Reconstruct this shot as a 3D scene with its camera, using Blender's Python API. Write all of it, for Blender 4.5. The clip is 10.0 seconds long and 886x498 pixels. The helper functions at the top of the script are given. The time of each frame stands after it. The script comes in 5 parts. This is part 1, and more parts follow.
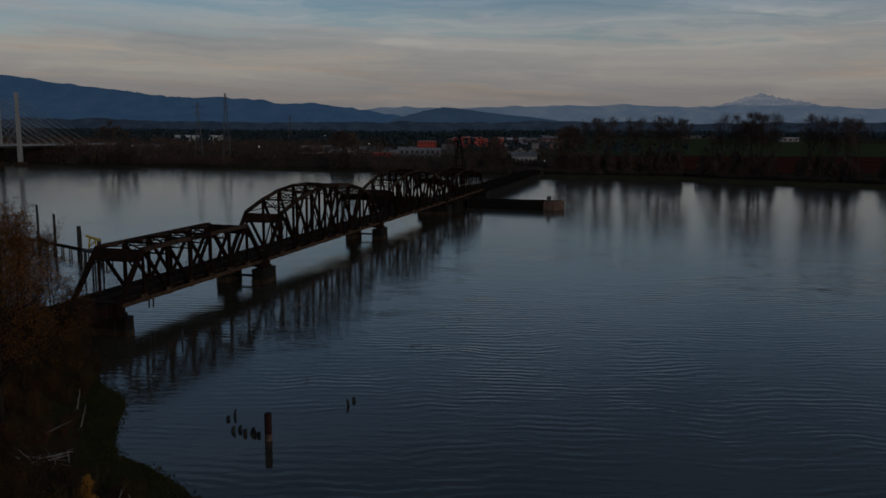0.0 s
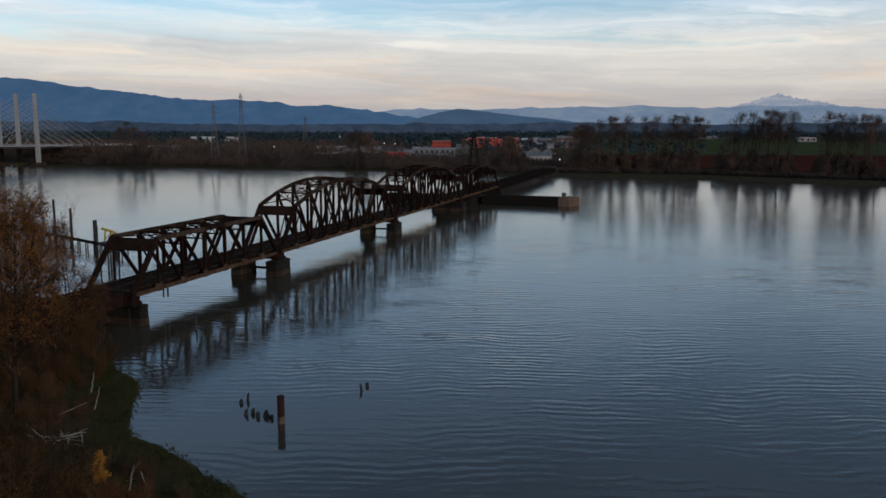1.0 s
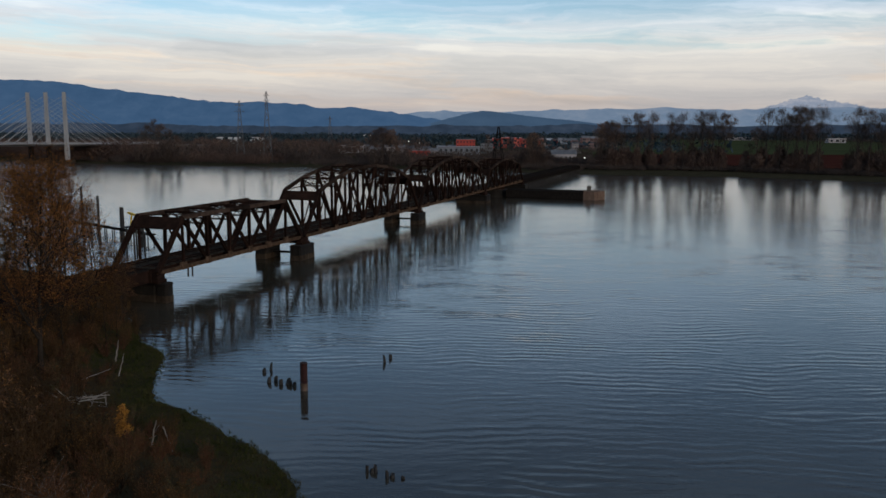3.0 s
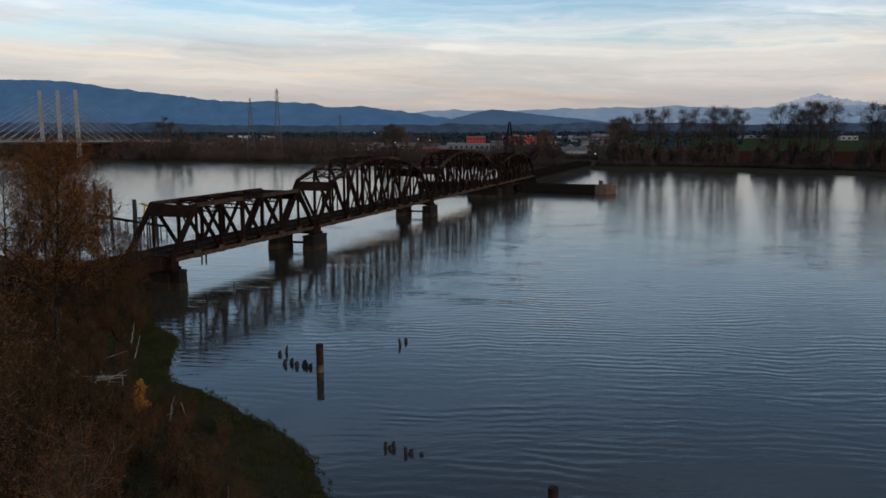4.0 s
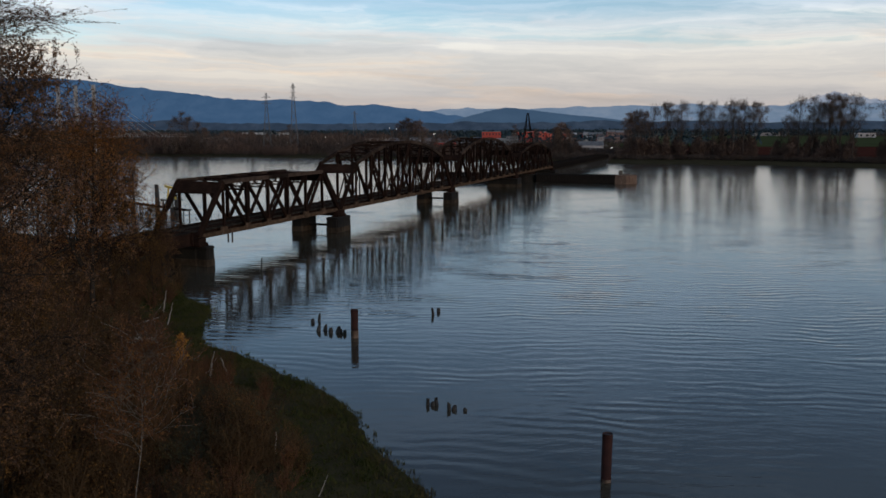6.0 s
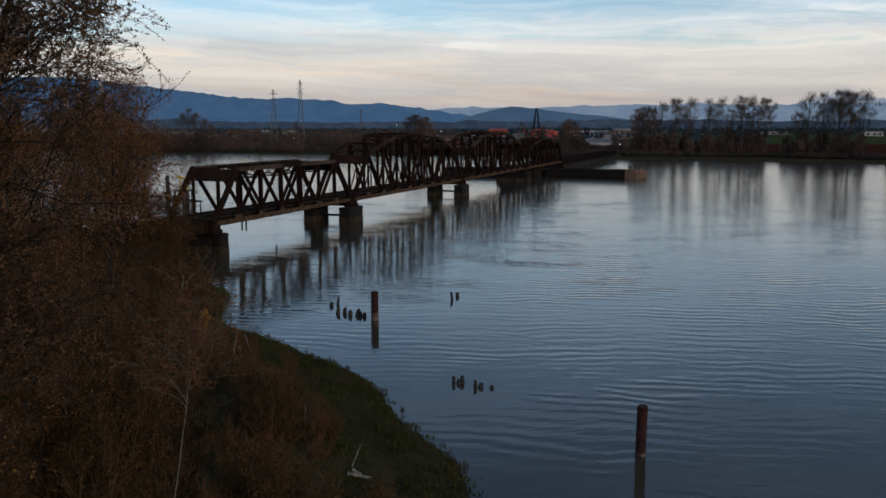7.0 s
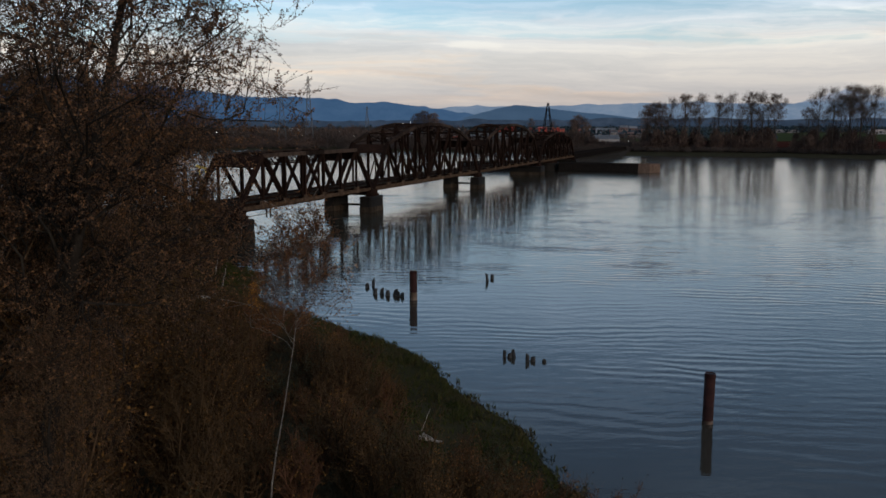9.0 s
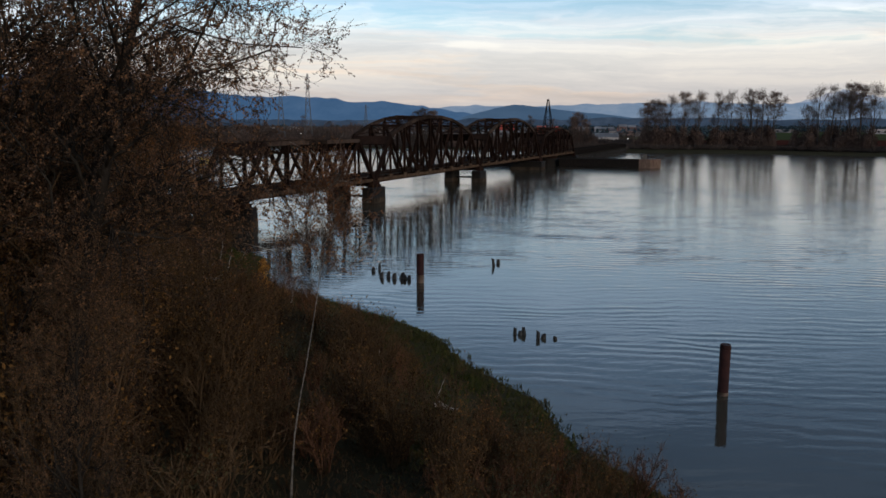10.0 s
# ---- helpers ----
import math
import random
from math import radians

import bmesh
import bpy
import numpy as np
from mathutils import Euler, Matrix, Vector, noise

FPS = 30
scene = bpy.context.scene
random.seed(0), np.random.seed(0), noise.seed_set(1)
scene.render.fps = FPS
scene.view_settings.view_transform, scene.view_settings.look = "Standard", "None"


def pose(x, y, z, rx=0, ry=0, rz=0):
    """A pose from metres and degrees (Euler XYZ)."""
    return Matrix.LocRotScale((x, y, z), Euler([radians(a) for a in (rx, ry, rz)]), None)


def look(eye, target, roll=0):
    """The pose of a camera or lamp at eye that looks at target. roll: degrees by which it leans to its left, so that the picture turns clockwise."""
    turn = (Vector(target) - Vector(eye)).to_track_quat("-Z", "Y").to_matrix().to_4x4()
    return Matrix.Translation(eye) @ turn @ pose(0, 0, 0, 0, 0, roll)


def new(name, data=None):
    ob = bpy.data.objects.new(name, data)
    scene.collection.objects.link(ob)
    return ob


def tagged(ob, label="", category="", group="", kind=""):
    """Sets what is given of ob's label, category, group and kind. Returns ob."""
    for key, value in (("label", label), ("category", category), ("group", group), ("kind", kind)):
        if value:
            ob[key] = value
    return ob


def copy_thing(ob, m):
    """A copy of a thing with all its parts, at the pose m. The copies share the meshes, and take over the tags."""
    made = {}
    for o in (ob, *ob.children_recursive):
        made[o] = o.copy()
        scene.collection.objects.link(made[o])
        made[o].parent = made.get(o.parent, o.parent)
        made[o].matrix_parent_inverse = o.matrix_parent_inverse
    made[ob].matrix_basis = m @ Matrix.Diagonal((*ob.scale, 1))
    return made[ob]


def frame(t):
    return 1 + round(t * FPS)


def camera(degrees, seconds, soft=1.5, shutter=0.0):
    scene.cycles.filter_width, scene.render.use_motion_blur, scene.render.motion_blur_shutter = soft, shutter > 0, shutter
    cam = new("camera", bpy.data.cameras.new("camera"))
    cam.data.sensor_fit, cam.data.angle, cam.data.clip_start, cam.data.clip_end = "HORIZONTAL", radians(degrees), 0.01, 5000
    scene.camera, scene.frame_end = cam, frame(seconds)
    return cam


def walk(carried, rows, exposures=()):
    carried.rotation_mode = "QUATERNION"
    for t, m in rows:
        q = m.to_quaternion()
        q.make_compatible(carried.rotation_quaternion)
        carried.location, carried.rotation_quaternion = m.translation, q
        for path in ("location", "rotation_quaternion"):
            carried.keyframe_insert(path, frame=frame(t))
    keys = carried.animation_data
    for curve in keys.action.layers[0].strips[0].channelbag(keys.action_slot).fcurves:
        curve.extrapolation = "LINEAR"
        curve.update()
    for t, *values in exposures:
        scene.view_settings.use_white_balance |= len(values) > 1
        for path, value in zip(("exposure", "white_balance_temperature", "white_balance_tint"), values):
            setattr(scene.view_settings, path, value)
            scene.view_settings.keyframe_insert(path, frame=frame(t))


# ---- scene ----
cam = camera(56.0, 10.0, soft=1.6)
PATH = [
    (0, (0.097, 0.046, 38.98), (0.099, 2.024, 38.684), 0.3),
    (0.5, (0.26, 0.335, 37.602), (0.243, 2.313, 37.308), 0.1),
    (1, (0.335, 0.31, 36.406), (0.301, 2.288, 36.115), 0.1),
    (1.5, (0.466, 0.672, 35.15), (0.416, 2.651, 34.86), 0.0),
    (2, (0.595, 0.605, 34.055), (0.53, 2.583, 33.767), 0.0),
    (2.5, (0.56, 0.513, 32.946), (0.482, 2.491, 32.661), 0.1),
    (3, (0.255, 0.719, 31.833), (0.164, 2.696, 31.549), 0.1),
    (4.5, (-1.135, 1.009, 28.401), (-1.257, 2.984, 28.115), -0.0),
    (5, (-1.771, 1.198, 27.346), (-1.9, 3.174, 27.061), 0.1),
    (5.5, (-2.577, 1.191, 26.268), (-2.714, 3.166, 25.982), -0.0),
    (7, (-5.473, 1.664, 23.002), (-5.628, 3.636, 22.713), 0.0),
    (7.5, (-6.549, 1.891, 21.795), (-6.709, 3.863, 21.505), -0.0),
    (8, (-7.6, 1.723, 21.026), (-7.761, 3.695, 20.733), -0.0),
    (8.5, (-8.758, 1.708, 20.729), (-8.921, 3.68, 20.437), -0.0),
    (9, (-9.768, 1.701, 20.549), (-9.931, 3.673, 20.258), -0.0),
    (9.5, (-10.659, 1.484, 19.719), (-10.821, 3.455, 19.427), -0.1),
    (10, (-10.868, 1.722, 18.442), (-11.026, 3.694, 18.151), 0.1),
]
walk(cam, [(t, look(eye, target, roll)) for t, eye, target, roll in PATH],
     exposures=[(0.0, -1.4), (0.1, -0.95), (0.2, -0.6), (0.3, -0.3), (0.4, -0.12), (0.5, -0.03), (0.6, 0.0), (8.5, 0.0), (9.0, 0.04), (9.5, 0.10), (10.0, 0.20)])

# ---- world and sun: late afternoon, thin streaky cloud ----
SUN_EL, SUN_AZ = 14.0, 138.0        # degrees; azimuth clockwise from +y
world = bpy.data.worlds.new("world")
scene.world = world
world.use_nodes = True


class Nodes:
    """Short-hand for building a node tree."""

    def __init__(self, tree):
        self.t = tree
        tree.nodes.clear()

    def add(self, kind, **inputs):
        n = self.t.nodes.new(kind)
        for k, v in inputs.items():
            key = int(k[1:]) if k[0] == "i" and k[1:].isdigit() else k.replace("_", " ")
            s = n.inputs[key]
            if isinstance(v, bpy.types.NodeSocket):
                self.t.links.new(v, s)
            else:
                s.default_value = v
        return n

    def math(self, op, a, b=0.0, clamp=False):
        n = self.add("ShaderNodeMath", i0=a, i1=b)
        n.operation, n.use_clamp = op, clamp
        return n.outputs[0]

    def vmath(self, op, a, b):
        n = self.add("ShaderNodeVectorMath", i0=a, i1=b)
        n.operation = op
        return n.outputs[0]

    def noise(self, vec, scale, detail=4.0, rough=0.55, distort=0.0):
        return self.add("ShaderNodeTexNoise", Vector=vec, Scale=scale, Detail=detail, Roughness=rough, Distortion=distort).outputs["Fac"]

    def ramp(self, fac, stops, mode="LINEAR"):
        n = self.add("ShaderNodeValToRGB", Fac=fac)
        r = n.color_ramp
        r.interpolation = mode
        while len(r.elements) < len(stops):
            r.elements.new(0.5)
        for e, (p, c) in zip(r.elements, stops):
            e.position = p
            e.color = (*c, 1) if isinstance(c, tuple) else (c, c, c, 1)
        return n.outputs["Color"]

    def mix(self, fac, a, b, blend="MIX"):
        n = self.t.nodes.new("ShaderNodeMix")
        n.data_type, n.blend_type = "RGBA", blend
        for s, v in ((n.inputs[0], fac), (n.inputs[6], a), (n.inputs[7], b)):
            if isinstance(v, bpy.types.NodeSocket):
                self.t.links.new(v, s)
            else:
                s.default_value = (*v, 1) if isinstance(v, tuple) else v
        return n.outputs[2]


def build_world():
    N = Nodes(world.node_tree)
    sky = N.t.nodes.new("ShaderNodeTexSky")
    sky.sky_type = "NISHITA"
    sky.sun_disc = False
    sky.sun_elevation, sky.sun_rotation = radians(SUN_EL), radians(SUN_AZ)
    sky.air_density, sky.dust_density, sky.ozone_density = 1.0, 0.4, 2.6
    clear = N.add("ShaderNodeBackground", Color=sky.outputs[0], Strength=0.13)
    d = N.t.nodes.new("ShaderNodeTexCoord").outputs["Generated"]
    sep = N.add("ShaderNodeSeparateXYZ", Vector=d)
    z = N.math("MAXIMUM", sep.outputs[2], 0.0)
    az = N.math("ARCTAN2", sep.outputs[0], sep.outputs[1])
    dome = N.add("ShaderNodeCombineXYZ", X=az, Y=N.math("MULTIPLY", z, 4.2), Z=N.math("MULTIPLY", sep.outputs[1], 0.3)).outputs[0]
    tilt = N.add("ShaderNodeVectorRotate", Vector=dome, Angle=radians(7)).outputs[0]
    warp = N.add("ShaderNodeTexNoise", Vector=tilt, Scale=4.5, Detail=5.0, Roughness=0.55).outputs["Color"]
    bent = N.vmath("ADD", tilt, N.vmath("MULTIPLY", N.vmath("SUBTRACT", warp, (0.5, 0.5, 0.5)), (0.55, 0.16, 0)))
    n1 = N.noise(N.vmath("MULTIPLY", bent, (1.6, 4.6, 1)), 1.0, 5.0, 0.5)
    n2 = N.noise(N.vmath("ADD", N.vmath("MULTIPLY", bent, (3.6, 13.0, 1)), (7.3, 1.1, 4.0)), 1.0, 7.0, 0.62)
    dens = N.math("ADD", N.math("MULTIPLY", n1, 0.55), N.math("MULTIPLY", n2, 0.45))
    cover = N.ramp(z, [(0.0, 0.40), (0.07, 0.31), (0.115, 0.17), (0.15, 0.06), (0.175, 0.17), (0.225, 0.14), (0.29, 0.03), (0.7, 0.1)])
    mask = N.ramp(N.math("ADD", dens, cover), [(0.50, 0.0), (0.72, 1.0)], "EASE")
    body = N.ramp(z, [(0.0, (0.37, 0.37, 0.41)), (0.025, (0.48, 0.455, 0.455)), (0.05, (0.605, 0.575, 0.55)), (0.08, (0.71, 0.69, 0.655)), (0.12, (0.74, 0.79, 0.83)), (0.15, (0.60, 0.77, 0.96)),
                      (0.21, (0.51, 0.71, 0.97)), (0.27, (0.38, 0.58, 0.85)), (0.5, (0.32, 0.46, 0.66)), (1.0, (0.35, 0.42, 0.52))])
    shade = N.ramp(N.noise(N.vmath("MULTIPLY", bent, (2.6, 10.0, 1)), 1.3, 6.0, 0.58), [(0.30, (0.80, 0.83, 0.86)), (0.5, (1.0, 1.0, 1.0)), (0.68, (1.20, 1.17, 1.11))])
    blush = N.ramp(N.noise(N.vmath("ADD", N.vmath("MULTIPLY", bent, (3.0, 12.0, 1)), (3.0, 9.0, 2.0)), 1.0, 4.0, 0.5), [(0.50, 0.0), (0.64, 1.0)])
    low = N.ramp(z, [(0.02, 0.15), (0.042, 1.0), (0.085, 0.8), (0.115, 0.1)])
    pink = N.mix(N.math("MULTIPLY", blush, low), (1.0, 1.0, 1.0), (1.17, 1.03, 0.91))
    cloud = N.add("ShaderNodeBackground", Color=N.mix(1.0, N.mix(1.0, body, shade, "MULTIPLY"), pink, "MULTIPLY"), Strength=1.0)
    out = N.add("ShaderNodeOutputWorld")
    m = N.add("ShaderNodeMixShader", Fac=mask)
    N.t.links.new(clear.outputs[0], m.inputs[1])
    N.t.links.new(cloud.outputs[0], m.inputs[2])
    N.t.links.new(m.outputs[0], out.inputs[0])


build_world()
sun_data = bpy.data.lights.new("sun", "SUN")
sun_data.energy, sun_data.angle, sun_data.color = 1.0, radians(14), (1.0, 0.86, 0.72)
sun = new("sun", sun_data)
az, el = radians(SUN_AZ), radians(SUN_EL)
sun.matrix_world = look((0, 0, 200), (-math.sin(az) * math.cos(el) * 100, -math.cos(az) * math.cos(el) * 100, 200 - math.sin(el) * 100))


# ---- materials ----
def surface(name, colours, scale=1.0, rough=0.8, metal=0.0, bump=0.3, bump_scale=12.0, stretch=(1, 1, 1), island=0.0, thing=0.0, spec=0.3):
    """Procedural surface: a colour ramp over noise at two scales, fine relief, and shifts per island and per object."""
    mat = bpy.data.materials.new(name)
    mat.use_nodes = True
    N = Nodes(mat.node_tree)
    co = N.t.nodes.new("ShaderNodeTexCoord").outputs["Object"]
    co = N.vmath("MULTIPLY", co, stretch)
    f = N.math("ADD", N.math("MULTIPLY", N.noise(co, scale, 4.0, 0.6), 0.65), N.math("MULTIPLY", N.noise(co, scale * 7.0, 3.0, 0.6), 0.35))
    if island:
        r = N.t.nodes.new("ShaderNodeNewGeometry").outputs["Random Per Island"]
        f = N.math("ADD", f, N.math("MULTIPLY", N.math("SUBTRACT", r, 0.5), island))
    if thing:
        r = N.t.nodes.new("ShaderNodeObjectInfo").outputs["Random"]
        f = N.math("ADD", f, N.math("MULTIPLY", N.math("SUBTRACT", r, 0.5), thing))
    n = len(colours)
    col = N.ramp(f, [(0.3 + 0.4 * i / max(1, n - 1), c) for i, c in enumerate(colours)])
    bs = N.add("ShaderNodeBsdfPrincipled", Base_Color=col, Roughness=rough, Metallic=metal)
    bs.inputs["Specular IOR Level"].default_value = spec if rough < 0.89 else 0.0      # dry, matte surfaces have no sheen
    if bump:
        b = N.add("ShaderNodeBump", Strength=bump, Distance=0.05, Height=N.noise(co, bump_scale, 4.0, 0.6))
        N.t.links.new(b.outputs[0], bs.inputs["Normal"])
    out = N.add("ShaderNodeOutputMaterial")
    N.t.links.new(bs.outputs[0], out.inputs[0])
    return mat


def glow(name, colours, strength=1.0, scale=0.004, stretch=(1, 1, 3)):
    """Emission only: a lit lamp, or far hills with haze painted into the colour."""
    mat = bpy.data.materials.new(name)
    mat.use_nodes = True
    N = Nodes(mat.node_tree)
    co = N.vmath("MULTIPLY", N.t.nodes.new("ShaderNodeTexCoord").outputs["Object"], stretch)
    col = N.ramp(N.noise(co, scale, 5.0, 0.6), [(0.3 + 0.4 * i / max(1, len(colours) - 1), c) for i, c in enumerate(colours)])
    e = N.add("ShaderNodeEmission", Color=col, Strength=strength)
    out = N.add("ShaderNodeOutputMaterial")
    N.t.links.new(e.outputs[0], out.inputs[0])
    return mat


def water_material():
    mat = bpy.data.materials.new("river_water")
    mat.use_nodes = True
    N = Nodes(mat.node_tree)
    co = N.t.nodes.new("ShaderNodeTexCoord").outputs["Object"]
    warp = N.add("ShaderNodeTexNoise", Vector=co, Scale=0.012, Detail=2.0).outputs["Color"]
    bent = N.vmath("ADD", co, N.vmath("MULTIPLY", warp, (26, 26, 0)))
    swell = N.noise(N.vmath("MULTIPLY", bent, (0.07, 0.38, 1)), 1.0, 2.0, 0.5)
    ripple = N.noise(N.vmath("MULTIPLY", bent, (0.32, 1.0, 1)), 1.0, 2.5, 0.55)
    calm = N.ramp(N.noise(co, 0.011, 3.0, 0.5), [(0.36, 0.22), (0.62, 1.0)])
    reach = N.t.nodes.new("ShaderNodeSeparateXYZ")      # the river lies calmer towards the far shore
    N.t.links.new(co, reach.inputs[0])
    calm = N.math("MULTIPLY", calm, N.ramp(N.math("DIVIDE", reach.outputs[1], 400.0), [(0.12, 0.65), (0.27, 1.0), (0.45, 1.3), (0.62, 0.85), (0.85, 0.35)]))
    chop = N.noise(N.vmath("MULTIPLY", bent, (1.4, 2.6, 1)), 1.0, 2.0, 0.5)
    slow = N.add("ShaderNodeTexNoise", Vector=co, Scale=0.035, Detail=2.0).outputs["Color"]
    fret = N.add("ShaderNodeTexNoise", Vector=co, Scale=0.16, Detail=2.0).outputs["Color"]
    arcs = N.vmath("ADD", N.vmath("ADD", co, N.vmath("MULTIPLY", slow, (0, 11, 0))), N.vmath("MULTIPLY", fret, (0, 2.4, 0)))
    wave = N.add("ShaderNodeTexWave", Vector=arcs, Scale=0.16, Distortion=3.0, Detail=2.0)
    wave.inputs["Detail Scale"].default_value = 0.9
    wave.bands_direction = "Y"
    gusts = N.ramp(N.noise(N.vmath("MULTIPLY", co, (0.6, 1, 1)), 0.11, 3.0, 0.6), [(0.40, 0.0), (0.66, 1.0)])
    lines = N.math("MULTIPLY", N.math("MULTIPLY", wave.outputs["Fac"], gusts), 0.25)
    h = N.math("ADD", N.math("ADD", N.math("MULTIPLY", swell, 0.26), N.math("MULTIPLY", ripple, 0.26)), N.math("ADD", N.math("MULTIPLY", chop, 0.06), lines))
    b = N.add("ShaderNodeBump", Strength=N.math("MULTIPLY", calm, 0.18), Distance=1.0, Height=h)
    silt = N.ramp(N.noise(co, 0.02, 3.0, 0.5), [(0.3, (0.034, 0.028, 0.020)), (0.7, (0.050, 0.041, 0.029))])
    ruffle = N.ramp(N.math("DIVIDE", reach.outputs[1], 400.0), [(0.15, 0.06), (0.40, 0.075), (0.85, 0.125)])     # finely ruffled out in the stream
    bs = N.add("ShaderNodeBsdfPrincipled", Base_Color=silt, Roughness=ruffle, IOR=1.33)
    N.t.links.new(b.outputs[0], bs.inputs["Normal"])
    out = N.add("ShaderNodeOutputMaterial")
    N.t.links.new(bs.outputs[0], out.inputs[0])
    return mat


M_WATER = water_material()
M_GROUND = surface("bank_soil", [(0.022, 0.017, 0.012), (0.033, 0.027, 0.016), (0.042, 0.035, 0.019), (0.055, 0.044, 0.027)], 0.05, 1.0, bump=0.5, bump_scale=3.0, spec=0.03)
M_STEEL = surface("rusted_bridge_steel", [(0.009, 0.006, 0.005), (0.018, 0.0105, 0.008), (0.033, 0.017, 0.012)], 0.5, 0.9, 0.0, 0.2, 6.0, thing=0.15, spec=0.12)
# lighter tan chord steel, with sky light on its top faces painted in
M_CHORD = surface("skylit_chord_steel", [(0.014, 0.010, 0.008), (0.032, 0.021, 0.016), (0.070, 0.047, 0.035)], 0.6, 0.9, 0.0, 0.2, 6.0, thing=0.3)
M_BLACKSTEEL = surface("black_steel", [(0.006, 0.005, 0.0045), (0.011, 0.009, 0.008), (0.018, 0.014, 0.012)], 0.5, 0.9, 0.0, 0.2, 6.0, spec=0.1)
M_RUST = surface("orange_rust_steel", [(0.026, 0.017, 0.012), (0.068, 0.042, 0.027), (0.145, 0.092, 0.060)], 0.8, 0.9, 0.0, 0.2, 6.0)
M_CONC = surface("stained_concrete", [(0.016, 0.012, 0.009), (0.028, 0.020, 0.014), (0.046, 0.034, 0.024), (0.075, 0.058, 0.042)], 0.35, 0.9, bump=0.4, bump_scale=4.0, stretch=(1, 1, 0.4))
M_DARKCONC = surface("dark_concrete", [(0.007, 0.006, 0.005), (0.012, 0.010, 0.008), (0.023, 0.018, 0.014)], 0.35, 0.85, bump=0.4, bump_scale=4.0, stretch=(1, 1, 0.4), spec=0.15)
M_TIE = surface("creosoted_timber", [(0.018, 0.016, 0.014), (0.03, 0.026, 0.022), (0.048, 0.041, 0.035)], 2.0, 0.97, bump=0.4, island=0.3, spec=0.0)
M_WOOD = surface("weathered_timber", [(0.05, 0.04, 0.032), (0.10, 0.085, 0.07), (0.15, 0.13, 0.11)], 2.0, 0.9, bump=0.5, stretch=(1, 1, 0.2), island=0.2)
M_DARKWOOD = surface("wet_black_timber", [(0.012, 0.011, 0.01), (0.025, 0.022, 0.02), (0.045, 0.04, 0.035)], 2.5, 0.7, bump=0.6, stretch=(1, 1, 0.3))
M_DRIFT = surface("bleached_driftwood", [(0.12, 0.10, 0.08), (0.20, 0.17, 0.14), (0.30, 0.265, 0.225)], 3.0, 0.85, bump=0.4, stretch=(1, 1, 0.2))
M_PILE = surface("rusty_steel_pile", [(0.014, 0.006, 0.005), (0.030, 0.011, 0.009), (0.050, 0.018, 0.013)], 1.2, 0.85, 0.0, 0.4, 8.0, spec=0.15)
M_HEADCONC = surface("pale_buff_concrete", [(0.07, 0.043, 0.030), (0.13, 0.083, 0.060), (0.20, 0.138, 0.105)], 0.4, 0.9, bump=0.3, bump_scale=3.0, stretch=(1, 1, 0.5))
M_PILEBAND = surface("scoured_pile_foot", [(0.07, 0.042, 0.032), (0.15, 0.10, 0.075), (0.26, 0.20, 0.165)], 1.6, 0.85, 0.0, 0.4, 8.0)
M_BARK = surface("dark_bark", [(0.014, 0.011, 0.009), (0.028, 0.022, 0.017), (0.048, 0.038, 0.03)], 2.0, 0.95, bump=0.6, stretch=(1, 1, 0.3))
M_TWIG = surface("brown_twigs", [(0.050, 0.024, 0.012), (0.088, 0.042, 0.019), (0.128, 0.063, 0.028)], 1.0, 0.95, bump=0, thing=0.2, spec=0.1)
M_BRUSH = surface("dark_brush_twigs", [(0.034, 0.021, 0.012), (0.062, 0.038, 0.020), (0.098, 0.059, 0.031)], 1.0, 0.95, bump=0, thing=0.3, spec=0.1)
M_BRUSHLEAF = surface("dull_rusty_leaves", [(0.026, 0.015, 0.007), (0.054, 0.030, 0.013), (0.092, 0.047, 0.017), (0.15, 0.075, 0.024)], 0.3, 0.9, bump=0, island=0.4, thing=0.4, spec=0.1)
M_REDTWIG = surface("red_brown_twigs", [(0.056, 0.028, 0.017), (0.092, 0.045, 0.026), (0.13, 0.064, 0.036)], 1.0, 0.95, bump=0, thing=0.2, spec=0.1)
M_BIRCH = surface("white_birch_bark", [(0.04, 0.03, 0.025), (0.12, 0.10, 0.08), (0.27, 0.24, 0.205)], 2.2, 0.8, bump=0.3, stretch=(1, 1, 2.5))
M_LEAF = surface("brown_autumn_leaves", [(0.085, 0.034, 0.012), (0.14, 0.056, 0.018), (0.20, 0.083, 0.024), (0.29, 0.125, 0.034)], 0.3, 0.9, bump=0, island=0.3, thing=0.2, spec=0.1)
M_LEAFDARK = surface("dark_withered_leaves", [(0.030, 0.016, 0.008), (0.064, 0.031, 0.014), (0.108, 0.050, 0.020), (0.165, 0.077, 0.028)], 0.3, 0.85, bump=0, island=0.5)
M_LEAFORANGE = surface("orange_leaves", [(0.05, 0.019, 0.008), (0.105, 0.040, 0.011), (0.18, 0.072, 0.016)], 0.3, 0.85, bump=0, island=0.5)
M_LEAFYELLOW = surface("yellow_leaves", [(0.22, 0.09, 0.012), (0.38, 0.165, 0.02), (0.50, 0.235, 0.03)], 0.5, 0.85, bump=0, island=0.5)
M_LEAFGREEN = surface("dull_green_leaves", [(0.022, 0.023, 0.009), (0.042, 0.040, 0.014), (0.068, 0.058, 0.021)], 0.3, 0.85, bump=0, island=0.5, thing=0.2)
M_GRASS = surface("autumn_sedge", [(0.018, 0.022, 0.006), (0.031, 0.037, 0.010), (0.046, 0.048, 0.015), (0.058, 0.048, 0.019), (0.050, 0.032, 0.017)], 0.09, 0.95, bump=0, island=0.25, spec=0.1)
